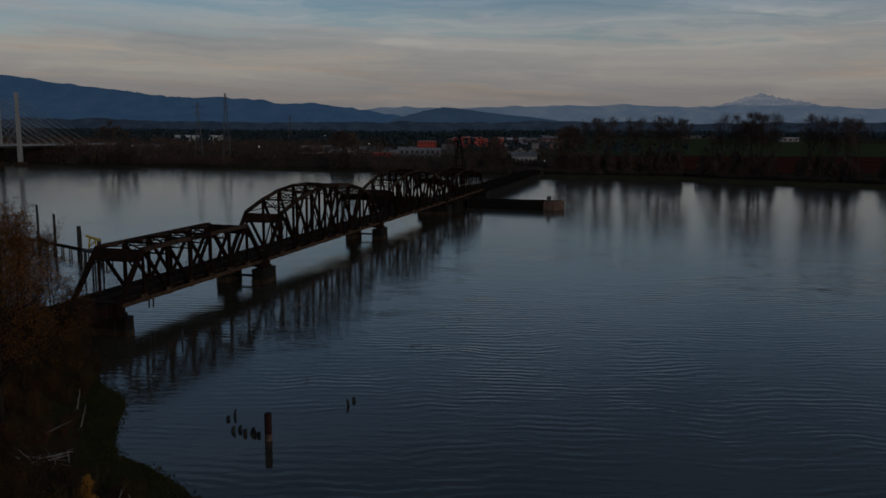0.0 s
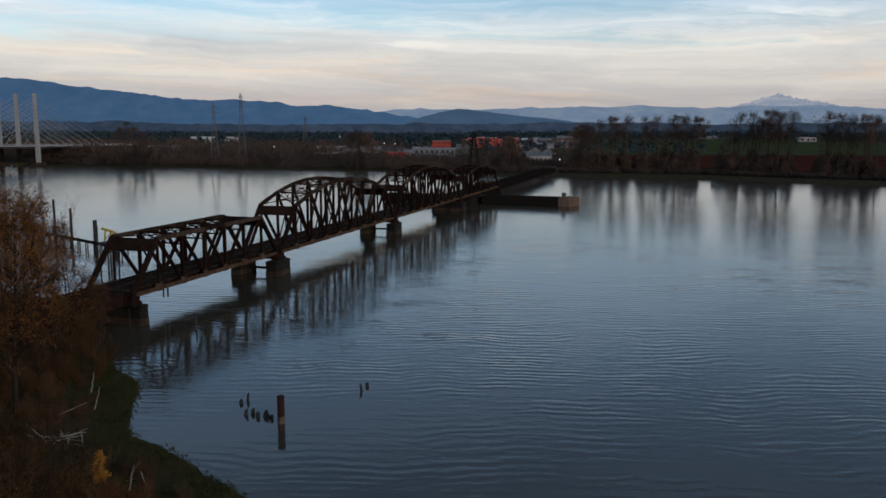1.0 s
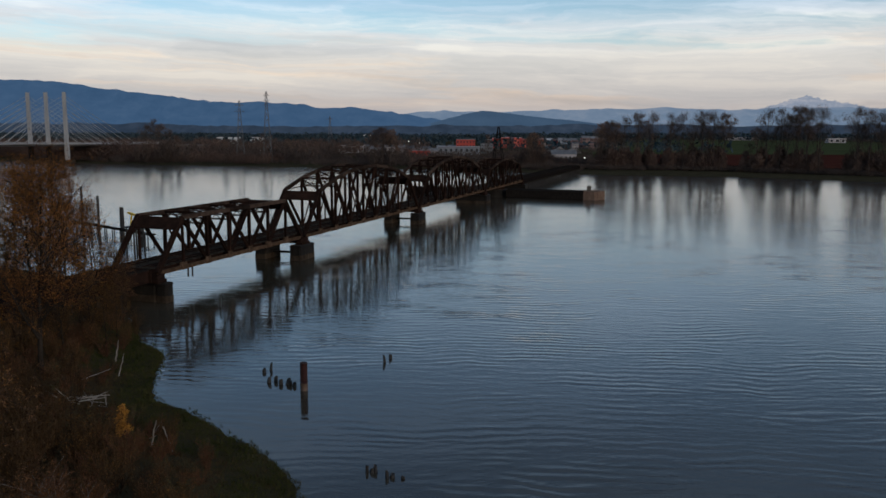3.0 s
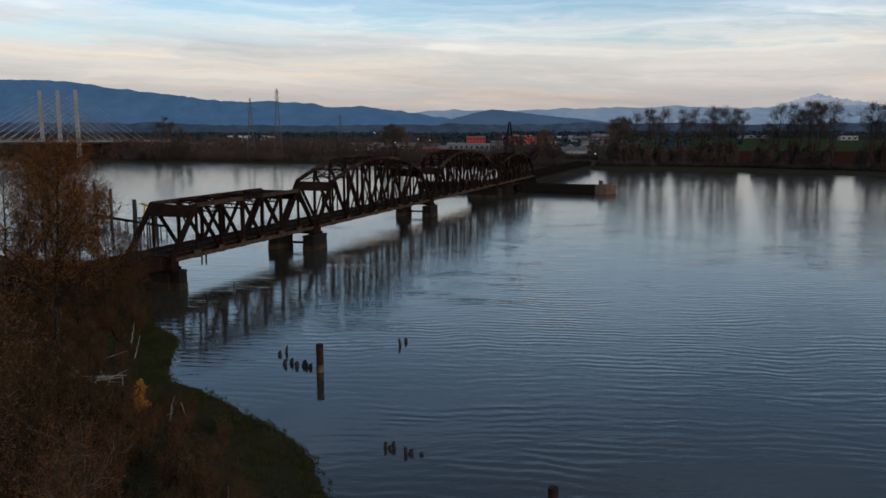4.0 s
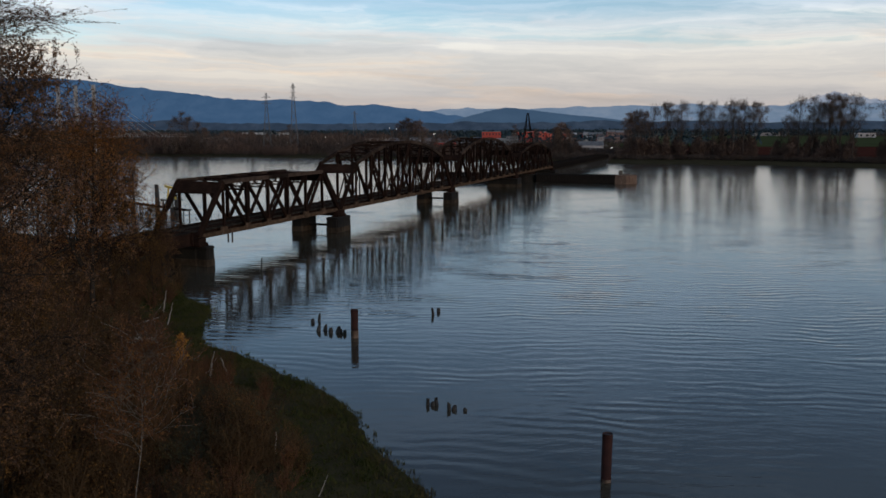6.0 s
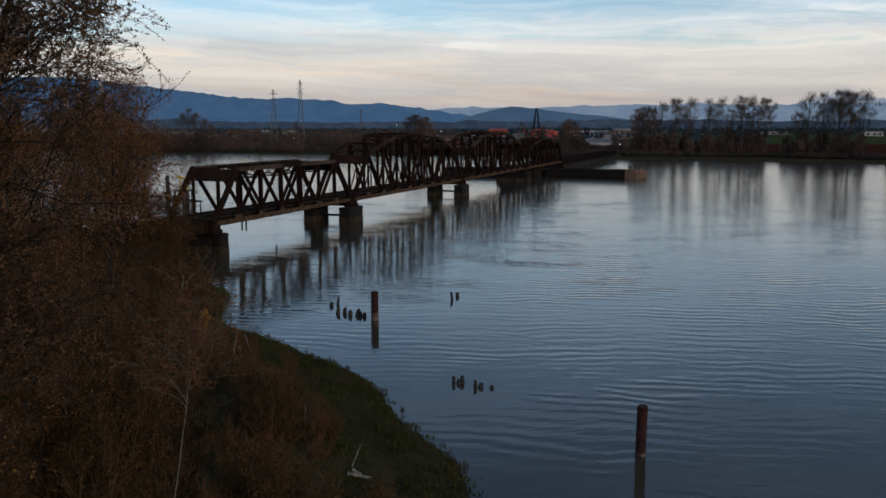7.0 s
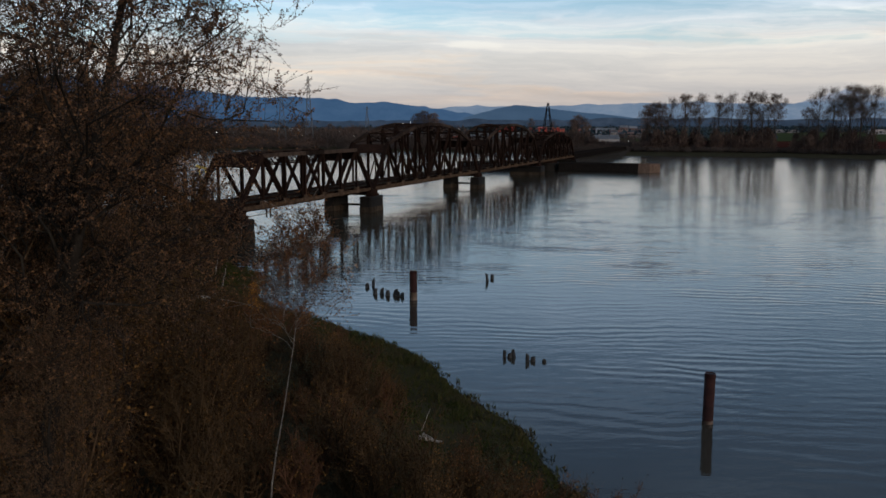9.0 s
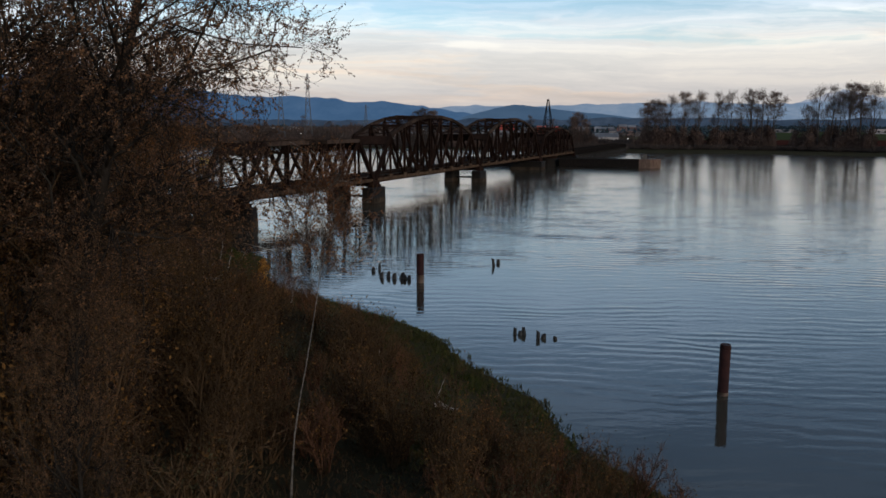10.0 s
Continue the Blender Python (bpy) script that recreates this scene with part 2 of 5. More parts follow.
# bare brown crowns, lightened a little with haze in the colour
M_FARVEG = surface("far_bare_woods", [(0.080, 0.052, 0.041), (0.122, 0.076, 0.055), (0.17, 0.10, 0.068)], 0.02, 0.95, bump=0, island=0.2, thing=0.5, spec=0.1)
M_FARBARK = surface("far_dark_bark", [(0.040, 0.030, 0.025), (0.058, 0.044, 0.036), (0.08, 0.060, 0.048)], 0.1, 0.95, bump=0, spec=0.1)
# scrub and conifers: base colours lifted, distance haze painted in
M_SCRUB = surface("hazed_far_scrub", [(0.040, 0.031, 0.027), (0.064, 0.048, 0.040), (0.098, 0.070, 0.055)], 0.05, 0.95, bump=0, island=0.2, spec=0.1)
M_FARDARK = surface("hazed_far_conifers", [(0.018, 0.029, 0.036), (0.030, 0.044, 0.050), (0.048, 0.060, 0.060)], 0.02, 0.95, bump=0, island=0.4)
M_REDBRUSH = surface("red_bank_brush", [(0.045, 0.020, 0.016), (0.07, 0.028, 0.021), (0.10, 0.042, 0.029)], 0.05, 0.95, bump=0, island=0.4)
M_PIERWOOD = surface("tarred_pier_timber", [(0.008, 0.007, 0.006), (0.016, 0.013, 0.011), (0.030, 0.023, 0.018)], 1.5, 0.97, bump=0.5, stretch=(1, 1, 0.4), spec=0.0)
M_DRYGRASS = surface("withered_bank_grass", [(0.032, 0.020, 0.012), (0.052, 0.031, 0.017), (0.075, 0.046, 0.024), (0.065, 0.052, 0.023)], 0.12, 0.95, bump=0, island=0.35, spec=0.08)
# thicket brown, raised in the base colour to stand for haze
M_BROWNWOOD = surface("hazed_brown_thicket", [(0.056, 0.038, 0.031), (0.090, 0.058, 0.045), (0.13, 0.083, 0.062)], 0.03, 0.95, bump=0, island=0.25, spec=0.08)
M_WHITE = surface("pale_concrete_paint", [(0.42, 0.41, 0.40), (0.55, 0.54, 0.52), (0.64, 0.63, 0.61)], 0.2, 0.7, bump=0.1)
M_PYLON = surface("grey_bridge_concrete", [(0.22, 0.205, 0.195), (0.29, 0.275, 0.262), (0.36, 0.34, 0.325)], 0.1, 0.85, bump=0.1, stretch=(1, 1, 0.3))
M_CABLE = surface("pale_cable_sheath", [(0.21, 0.20, 0.19), (0.30, 0.29, 0.28)], 0.5, 0.5, bump=0)
M_GALV = surface("galvanised_steel", [(0.06, 0.06, 0.062), (0.10, 0.10, 0.105)], 1.0, 0.6, 0.3, bump=0)
M_YELLOW = surface("yellow_paint", [(0.34, 0.20, 0.02), (0.52, 0.33, 0.04), (0.60, 0.40, 0.06)], 1.5, 0.6, bump=0.1)
M_ORANGEWALL = surface("orange_red_sheathing", [(0.36, 0.050, 0.034), (0.52, 0.085, 0.055), (0.66, 0.15, 0.09)], 0.22, 0.8, bump=0, thing=0.5)
M_PALEWALL = surface("pale_house_wall", [(0.20, 0.17, 0.16), (0.31, 0.27, 0.255), (0.44, 0.40, 0.38)], 0.1, 0.85, bump=0, thing=0.5)
M_DULLWALL = surface("dull_red_brown_wall", [(0.12, 0.075, 0.065), (0.19, 0.12, 0.105), (0.26, 0.17, 0.15)], 0.1, 0.9, bump=0, thing=0.4)
M_ROOF = surface("grey_roof", [(0.06, 0.06, 0.065), (0.11, 0.11, 0.115), (0.18, 0.18, 0.185)], 0.15, 0.9, bump=0, thing=0.5)
M_PALEROOF = surface("pale_grey_roof", [(0.16, 0.155, 0.16), (0.24, 0.235, 0.24), (0.34, 0.33, 0.335)], 0.15, 0.9, bump=0, thing=0.5)
M_WINDOW = surface("dark_window_glass", [(0.02, 0.022, 0.025), (0.04, 0.043, 0.047)], 0.3, 0.2, bump=0, spec=0.5)
M_LAMP = glow("lit_lamp", [(1.0, 0.93, 0.82), (1.0, 0.96, 0.88)], 2.5, 1.0)
# far hills: self-glowing colours with the distance haze painted in
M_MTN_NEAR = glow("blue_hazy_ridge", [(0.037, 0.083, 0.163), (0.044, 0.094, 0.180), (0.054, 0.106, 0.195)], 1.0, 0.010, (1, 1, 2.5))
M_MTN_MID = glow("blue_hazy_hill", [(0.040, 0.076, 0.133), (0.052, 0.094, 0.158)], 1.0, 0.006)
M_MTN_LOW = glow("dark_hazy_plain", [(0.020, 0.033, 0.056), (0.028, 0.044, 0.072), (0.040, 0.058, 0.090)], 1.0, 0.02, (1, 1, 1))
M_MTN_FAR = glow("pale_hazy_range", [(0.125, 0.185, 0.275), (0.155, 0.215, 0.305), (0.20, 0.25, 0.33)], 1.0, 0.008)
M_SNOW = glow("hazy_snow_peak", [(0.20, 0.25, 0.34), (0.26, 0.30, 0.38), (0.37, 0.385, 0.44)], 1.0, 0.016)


# ---- mesh helpers ----
def mesh_of(name, verts, faces, mat, smooth=False):
    me = bpy.data.meshes.new(name)
    me.from_pydata([tuple(v) for v in verts], [], [tuple(f) for f in faces])
    me.materials.append(mat)
    if smooth:
        me.polygons.foreach_set("use_smooth", [True] * len(me.polygons))
    me.update()
    return me


def fast_mesh(name, verts, quads, mat):
    """A mesh from a vertex array and a quad array."""
    verts, quads = np.asarray(verts, np.float32), np.asarray(quads, np.int32)
    k = quads.shape[1]
    me = bpy.data.meshes.new(name)
    me.vertices.add(len(verts))
    me.vertices.foreach_set("co", verts.ravel())
    me.loops.add(quads.size)
    me.loops.foreach_set("vertex_index", quads.ravel())
    me.polygons.add(len(quads))
    me.polygons.foreach_set("loop_start", np.arange(0, quads.size, k, dtype=np.int32))
    me.polygons.foreach_set("loop_total", np.full(len(quads), k, np.int32))
    me.materials.append(mat)
    me.update(calc_edges=True)
    me.validate()
    return me


def part(name, me, parent, label=""):
    ob = new(name, me)
    ob.parent = parent
    if label:
        ob["label"] = label
    return ob


def thing(name, m, label, category, group="", kind=""):
    ob = new(name)
    ob.empty_display_size = 0.5
    ob.matrix_world = m
    return tagged(ob, label, category, group, kind)


class Geo:
    """Collects vertices and faces."""

    def __init__(self):
        self.v, self.f = [], []

    def add(self, verts, faces):
        o = len(self.v)
        self.v.extend(tuple(p) for p in verts)
        self.f.extend(tuple(i + o for i in f) for f in faces)

    def box(self, lo, hi, bevel=0.0):
        (x0, y0, z0), (x1, y1, z1) = lo, hi
        if bevel <= 0:
            self.add([(x, y, z) for z in (z0, z1) for y in (y0, y1) for x in (x0, x1)],
                     [(0, 2, 3, 1), (4, 5, 7, 6), (0, 1, 5, 4), (2, 6, 7, 3), (0, 4, 6, 2), (1, 3, 7, 5)])
            return
        b = bevel
        ring = [(x0 + b, y0), (x1 - b, y0), (x1, y0 + b), (x1, y1 - b), (x1 - b, y1), (x0 + b, y1), (x0, y1 - b), (x0, y0 + b)]
        inner = [(min(max(x, x0 + b), x1 - b), min(max(y, y0 + b), y1 - b)) for x, y in ring]
        self.add([(x, y, z0) for x, y in ring] + [(x, y, z1 - b) for x, y in ring] + [(x, y, z1) for x, y in inner],
                 [tuple(reversed(range(8)))] + [(i, (i + 1) % 8, 8 + (i + 1) % 8, 8 + i) for i in range(8)]
                 + [(8 + i, 8 + (i + 1) % 8, 16 + (i + 1) % 8, 16 + i) for i in range(8)] + [tuple(range(16, 24))])

    def beam(self, p, q, w, h, web=0.0, up=(0, 0, 1)):
        """A member from p to q, w wide and h deep; with web an I section, else a box."""
        p, q = Vector(p), Vector(q)
        d = (q - p).normalized()
        upv = Vector(up)
        if abs(d.dot(upv)) > 0.95:
            upv = Vector((0, 1, 0)) if abs(d.y) < 0.9 else Vector((1, 0, 0))
        side = d.cross(upv).normalized()
        u = side.cross(d).normalized()
        a, b = w / 2, h / 2
        if web:
            t, k = web / 2, h * 0.12
            prof = [(-a, -b), (a, -b), (a, -b + k), (t, -b + k), (t, b - k), (a, b - k), (a, b), (-a, b), (-a, b - k), (-t, b - k), (-t, -b + k), (-a, -b + k)]
        else:
            prof = [(-a, -b), (a, -b), (a, b), (-a, b)]
        n = len(prof)
        vs = [p + side * x + u * y for x, y in prof] + [q + side * x + u * y for x, y in prof]
        fs = [(i, (i + 1) % n, n + (i + 1) % n, n + i) for i in range(n)] + [tuple(reversed(range(n))), tuple(range(n, 2 * n))]
        self.add(vs, fs)

    def tube(self, pts, radii, sides=8, cap=True):
        pts = [Vector(p) for p in pts]
        rings = []
        for i, p in enumerate(pts):
            d = (pts[min(i + 1, len(pts) - 1)] - pts[max(i - 1, 0)]).normalized()
            ref = Vector((1, 0, 0)) if abs(d.x) < 0.8 else Vector((0, 1, 0))
            s = d.cross(ref).normalized()
            u = s.cross(d)
            rings.append([p + (s * math.cos(a) + u * math.sin(a)) * radii[i] for a in (2 * math.pi * k / sides for k in range(sides))])
        vs = [v for r in rings for v in r]
        fs = [(i * sides + k, i * sides + (k + 1) % sides, (i + 1) * sides + (k + 1) % sides, (i + 1) * sides + k) for i in range(len(pts) - 1) for k in range(sides)]
        if cap:
            fs += [tuple(range(sides)), tuple((len(pts) - 1) * sides + k for k in reversed(range(sides)))]
        self.add(vs, fs)

    def mesh(self, name, mat, smooth=False):
        return mesh_of(name, self.v, self.f, mat, smooth)


def beam_mesh(name, p, q, w, h, mat, web=0.0):
    g = Geo()
    g.beam(p, q, w, h, web)
    return g.mesh(name, mat)


def box_mesh(name, lo, hi, mat, bevel=0.0):
    g = Geo()
    g.box(lo, hi, bevel)
    return g.mesh(name, mat)


# ---- shorelines, ground and river ----
NEAR_SHORE = [(-3000, 900), (-900, 560), (-420, 330), (-220, 235), (-140, 196), (-100, 182), (-84, 173), (-73, 162), (-66, 150), (-62, 142.5), (-56.6, 132), (-51.8, 122), (-46, 116.3), (-43.8, 112), (-42.5, 106),
              (-40.2, 99), (-38.2, 94.3), (-33.4, 91), (-28.5, 86.3), (-26.5, 83.6), (-22.4, 80.4), (-18.2, 74.8), (-15.9, 71), (-15.2, 68), (-13.4, 64),
              (-10.7, 59.7), (-8.6, 56.4), (-7.9, 54), (-7.5, 51), (-6.6, 48), (-4.4, 45), (-2.2, 41), (0.5, 34), (4, 22), (8, 0), (16, -60), (60, -400), (200, -1500)]
FAR_SHORE = [(-3000, 1600), (-1200, 1080), (-700, 905), (-430, 800), (-390, 772), (-352, 756), (-311, 750), (-253, 732), (-198, 713), (-146, 697), (-90, 686), (-30, 672), (20, 640), (60, 612), (90, 598), (140, 590), (180, 578),
             (235, 540), (300, 500), (420, 440), (700, 320), (1400, 40), (2600, -500), (3000, -1500)]


def near_segments(px, py, line):
    """Distance of points to a polyline."""
    best = np.full(px.shape, 1e9)
    for (ax, ay), (bx, by) in zip(line, line[1:]):
        dx, dy = bx - ax, by - ay
        t = np.clip(((px - ax) * dx + (py - ay) * dy) / (dx * dx + dy * dy), 0, 1)
        best = np.minimum(best, np.hypot(px - ax - t * dx, py - ay - t * dy))
    return best


def in_river(px, py):
    poly = NEAR_SHORE + FAR_SHORE[::-1]
    inside = np.zeros(px.shape, bool)
    for (ax, ay), (bx, by) in zip(poly, poly[1:] + poly[:1]):
        if ay != by:
            inside ^= ((ay > py) != (by > py)) & (px < (bx - ax) * (py - ay) / (by - ay) + ax)
    return inside


def land_height(px, py):
    """Height of the ground sheet; water stands at 0."""
    px, py = np.asarray(px, float), np.asarray(py, float)
    dn, df = near_segments(px, py, NEAR_SHORE), near_segments(px, py, FAR_SHORE)
    river = in_river(px, py)
    d = np.minimum(dn, df)
    lump = np.sin(px * 0.31 + 1.3 * np.sin(py * 0.17)) * np.sin(py * 0.27 + np.sin(px * 0.11)) * 0.25
    k = np.clip((d - 4.5) / 9.0, 0, 1)
    land = 0.03 + 0.55 * (1 - np.exp(-d / 3.5)) + 2.7 * k * k * (3 - 2 * k) + lump * np.clip(d / 8, 0, 1)
    flat, rise = np.clip((df - 8) / 42, 0, 1), np.clip((df - 70) / 250, 0, 1)      # the far side: a low flat margin, then slowly rising land
    land = np.where(df < dn, 0.03 + 0.3 * (1 - np.exp(-df / 5)) + 1.3 * flat * flat * (3 - 2 * flat) + 2.2 * rise * rise * (3 - 2 * rise), land)
    return np.where(river, -np.minimum(3.0, 0.25 * d + 0.02), land)


def ground_z(x, y):
    return float(land_height(np.array([x]), np.array([y]))[0])


def build_ground():
    xs = np.concatenate([np.linspace(-4900, -700, 30), np.linspace(-660, -130, 36), np.arange(-120, 12, 1.5), np.arange(14, 424, 4.0), np.linspace(460, 4900, 34)])
    ys = np.concatenate([np.linspace(-1400, -40, 14), np.arange(-30, 132, 1.5), np.linspace(134, 460, 34), np.arange(464, 734, 4.0), np.linspace(740, 4900, 44)])
    gx, gy = np.meshgrid(xs, ys)
    z = land_height(gx.ravel(), gy.ravel())
    v = np.stack([gx.ravel(), gy.ravel(), z], 1)
    nx = len(xs)
    i = (np.arange(len(ys) - 1)[:, None] * nx + np.arange(nx - 1)[None, :]).ravel()
    me = fast_mesh("ground", v, np.stack([i, i + 1, i + nx + 1, i + nx], 1), M_GROUND)
    me.polygons.foreach_set("use_smooth", [True] * len(me.polygons))
    tagged(new("ground", me), "low muddy river banks and flat dark land reaching the hills", "ground", kind="structure")
    wv = [(-4800, -1300, 0), (4800, -1300, 0), (4800, 2400, 0), (-4800, 2400, 0)]
    tagged(new("water", mesh_of("water", wv, [(0, 1, 2, 3)], M_WATER)), "calm grey-blue river with fine ripples", "river", kind="structure")


build_ground()


# ---- hills on the horizon ----
def ridge(name, label, mat, y, xs_heights, depth, rough, seed):
    """A range of hills: a crest with a front and a back slope."""
    rng = np.random.default_rng(seed)
    cx, ch = np.array([p[0] for p in xs_heights], float), np.array([p[1] for p in xs_heights], float)
    x = np.linspace(cx[0], cx[-1], 220)
    h = np.interp(x, cx, ch)
    n = np.zeros_like(x)
    for o in range(1, 7):
        n += np.interp(x, np.linspace(x[0], x[-1], 5 * 2 ** o), rng.normal(0, 1, 5 * 2 ** o)) / 1.8 ** o
    jag = np.abs(np.interp(x, np.linspace(x[0], x[-1], 90), rng.normal(0, 1, 90)))
    h = np.maximum(2, h + n * rough + jag * rough * 0.5)
    rows = []
    for f, dy in ((-0.02, -depth), (0.25, -depth * 0.75), (0.55, -depth * 0.45), (0.85, -depth * 0.15), (1.0, 0), (0.6, depth * 0.4), (0.0, depth)):
        j = rng.normal(0, 0.06, len(x)) * h * (0 < f < 1)
        rows.append(np.stack([x, np.full_like(x, y + dy), h * f + j], 1))
    v = np.concatenate(rows)
    m = len(x)
    i = (np.arange(len(rows) - 1)[:, None] * m + np.arange(m - 1)[None, :]).ravel()
    me = fast_mesh(name, v, np.stack([i, i + 1, i + m + 1, i + m], 1), mat)
    me.polygons.foreach_set("use_smooth", [True] * len(me.polygons))
    tagged(new(name, me), label, "mountain", kind="structure")


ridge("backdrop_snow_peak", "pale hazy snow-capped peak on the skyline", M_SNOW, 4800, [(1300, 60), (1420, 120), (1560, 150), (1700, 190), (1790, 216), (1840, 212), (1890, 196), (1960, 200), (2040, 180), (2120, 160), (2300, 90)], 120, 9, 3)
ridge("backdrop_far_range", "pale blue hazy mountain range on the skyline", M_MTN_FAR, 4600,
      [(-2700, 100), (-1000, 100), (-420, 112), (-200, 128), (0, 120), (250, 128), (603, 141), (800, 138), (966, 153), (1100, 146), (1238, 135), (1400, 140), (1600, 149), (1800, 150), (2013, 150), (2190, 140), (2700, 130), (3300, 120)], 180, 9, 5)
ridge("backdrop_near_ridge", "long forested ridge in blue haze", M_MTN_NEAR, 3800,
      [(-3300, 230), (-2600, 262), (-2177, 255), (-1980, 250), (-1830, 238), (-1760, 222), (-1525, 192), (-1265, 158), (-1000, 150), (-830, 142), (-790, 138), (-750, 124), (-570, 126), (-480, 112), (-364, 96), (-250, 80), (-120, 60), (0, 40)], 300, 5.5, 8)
ridge("backdrop_dark_hill", "single wooded hill in dark blue haze", M_MTN_MID, 3700, [(-330, 30), (-180, 70), (-80, 98), (0, 113), (40, 110), (150, 96), (300, 80), (440, 66), (600, 45), (700, 25)], 150, 1.5, 9)
ridge("backdrop_low_woods", "low wooded plain in dark haze on the horizon", M_MTN_LOW, 3400, [(-3000, 42), (-1500, 46), (-500, 44), (300, 50), (900, 48), (1500, 52), (2600, 50)], 80, 8, 11)


# ---- railway bridge ----
BRIDGE = pose(-43.22, 205.73, 0, 0, 0, 74.16)     # local x along the track, y to the left of it, right-hand truss at y = 0
WIDE = 10.0                                        # between the two trusses
BOT = 5.5                                          # middle of the bottom chord


def truss_span(s0, s1, panels, top, label, chord=0.8):
    """A through truss span. top(k): height of the top chord at panel point k."""
    span = thing("truss_span", BRIDGE @ pose(s0, 0, 0), label, "bridge span", "truss spans of the railway bridge")
    L, p = s1 - s0, (s1 - s0) / panels
    for side in (0.0, WIDE):
        low = [(k * p, side, BOT) for k in range(panels + 1)]
        up = {k: (k * p, side, top(k)) for k in range(1, panels)}
        part("bottom_chord", beam_mesh("bottom_chord", (0, side, BOT), (L, side, BOT), 0.5, 0.75, M_RUST, 0.3), span, "rust-orange bottom chord")
        for k in range(1, panels - 1):
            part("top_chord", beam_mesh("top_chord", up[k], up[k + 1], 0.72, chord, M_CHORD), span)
        part("end_post", beam_mesh("end_post", low[0], up[1], 0.75, 0.85, M_STEEL), span)
        part("end_post", beam_mesh("end_post", low[panels], up[panels - 1], 0.75, 0.85, M_STEEL), span)
        for k in range(1, panels):
            w = 0.42 if k in (1, panels - 1) else 0.58
            part("vertical", beam_mesh("vertical", low[k], up[k], w, w, M_STEEL, 0.14), span)
            g = Geo()
            g.box((k * p - 0.85, side - 0.36, BOT - 0.45), (k * p + 0.85, side + 0.36, BOT + 1.0), 0.15)
            part("gusset_plate", g.mesh("gusset_plate", M_RUST), span, "rusty gusset at a panel point")
        mid = panels / 2
        for k in range(1, panels - 1):
            if k + 1 <= mid + 0.6:
                part("diagonal", beam_mesh("diagonal", up[k], low[k + 1], 0.5, 0.62, M_STEEL, 0.16), span)
            if k >= mid - 0.6:
                part("diagonal", beam_mesh("diagonal", up[k + 1], low[k], 0.5, 0.62, M_STEEL, 0.16), span)
            if panels > 8 and k in (2, 3, panels - 4, panels - 3):
                a = ((k + 0.5) * p, side, (up[k][2] + up[k + 1][2]) / 4 + BOT / 2)
                part("sub_vertical", beam_mesh("sub_vertical", ((k + 0.5) * p, side, BOT), a, 0.3, 0.3, M_STEEL, 0.1), span)
                part("sub_strut", beam_mesh("sub_strut", a, low[k + 1] if k + 1 > mid else low[k], 0.26, 0.3, M_STEEL), span)
    for k in range(1, panels):
        x, z = k * p, top(k)
        if k in (1, panels - 1):
            d = -1 if k == 1 else 1
            run, rise = p, z - BOT
            g = Geo()
            g.beam((x + d * 0.12 * run, 0.2, z - 0.12 * rise), (x + d * 0.12 * run, WIDE - 0.2, z - 0.12 * rise), 0.3, 2.7, up=(d * -run, 0, rise))
            for y0, y1 in ((0.3, 2.2), (WIDE - 0.3, WIDE - 2.2)):
                g.beam((x + d * 0.33 * run, y0, z - 0.33 * rise), (x + d * 0.18 * run, y1, z - 0.18 * rise), 0.25, 0.3)
            part("portal_brace", g.mesh("portal_brace", M_STEEL), span, "deep plated portal brace with knees")
        else:
            g = Geo()
            g.beam((x, 0, z), (x, WIDE, z), 0.3, 0.4)
            g.beam((x, 0, z - 2.0), (x, WIDE, z - 2.0), 0.25, 0.3)
            for i in range(5):
                y0, y1 = i * WIDE / 5, (i + 1) * WIDE / 5
                g.beam((x, y0, z), (x, y1, z - 2.0), 0.12, 0.14)
                g.beam((x, y0, z - 2.0), (x, y1, z), 0.12, 0.14)
            part("sway_frame", g.mesh("sway_frame", M_STEEL), span, "latticed sway frame between the trusses")
        if k < panels - 1:
            g = Geo()
            z2 = top(k + 1)
            g.beam((x, 0, z), (x + p, WIDE, z2), 0.2, 0.22)
            g.beam((x, WIDE, z), (x + p, 0, z2), 0.2, 0.22)
            part("top_lateral", g.mesh("top_lateral", M_STEEL), span)
    for k in range(panels + 1):
        part("floor_beam", beam_mesh("floor_beam", (k * p, 0.1, BOT + 0.1), (k * p, WIDE - 0.1, BOT + 0.1), 0.4, 1.05, M_STEEL, 0.1), span)
    for y, deep in ((1.6, 1.4), (3.4, 1.9), (6.6, 1.9), (8.4, 1.4)):
        part("stringer", beam_mesh("stringer", (0, y, BOT + 0.7 - deep / 2), (L, y, BOT + 0.7 - deep / 2), 0.35, deep, M_STEEL, 0.1), span)
    for y in (1.75, 3.25, 6.75, 8.25):
        part("rail", beam_mesh("rail", (0, y, BOT + 1.08), (L, y, BOT + 1.08), 0.08, 0.17, M_STEEL, 0.03), span)
    g = Geo()
    for i in range(int(L / 0.62)):
        for yc in (2.5, 7.5):
            g.box((i * 0.62, yc - 1.75, BOT + 0.72), (i * 0.62 + 0.26, yc + 1.75, BOT + 0.98))
    part("tie_deck", g.mesh("tie_deck", M_TIE), span, "closely laid creosoted timber ties")["kind"] = "stuff"
    g = Geo()
    g.box((0, 4.3, BOT + 0.72), (L, 5.7, BOT + 0.82))
    g.box((0, WIDE + 0.35, BOT + 0.5), (L, WIDE + 1.5, BOT + 0.6))
    walkway = part("walkway", g.mesh("walkway", M_TIE), span, "dark plank walkway")
    g = Geo()
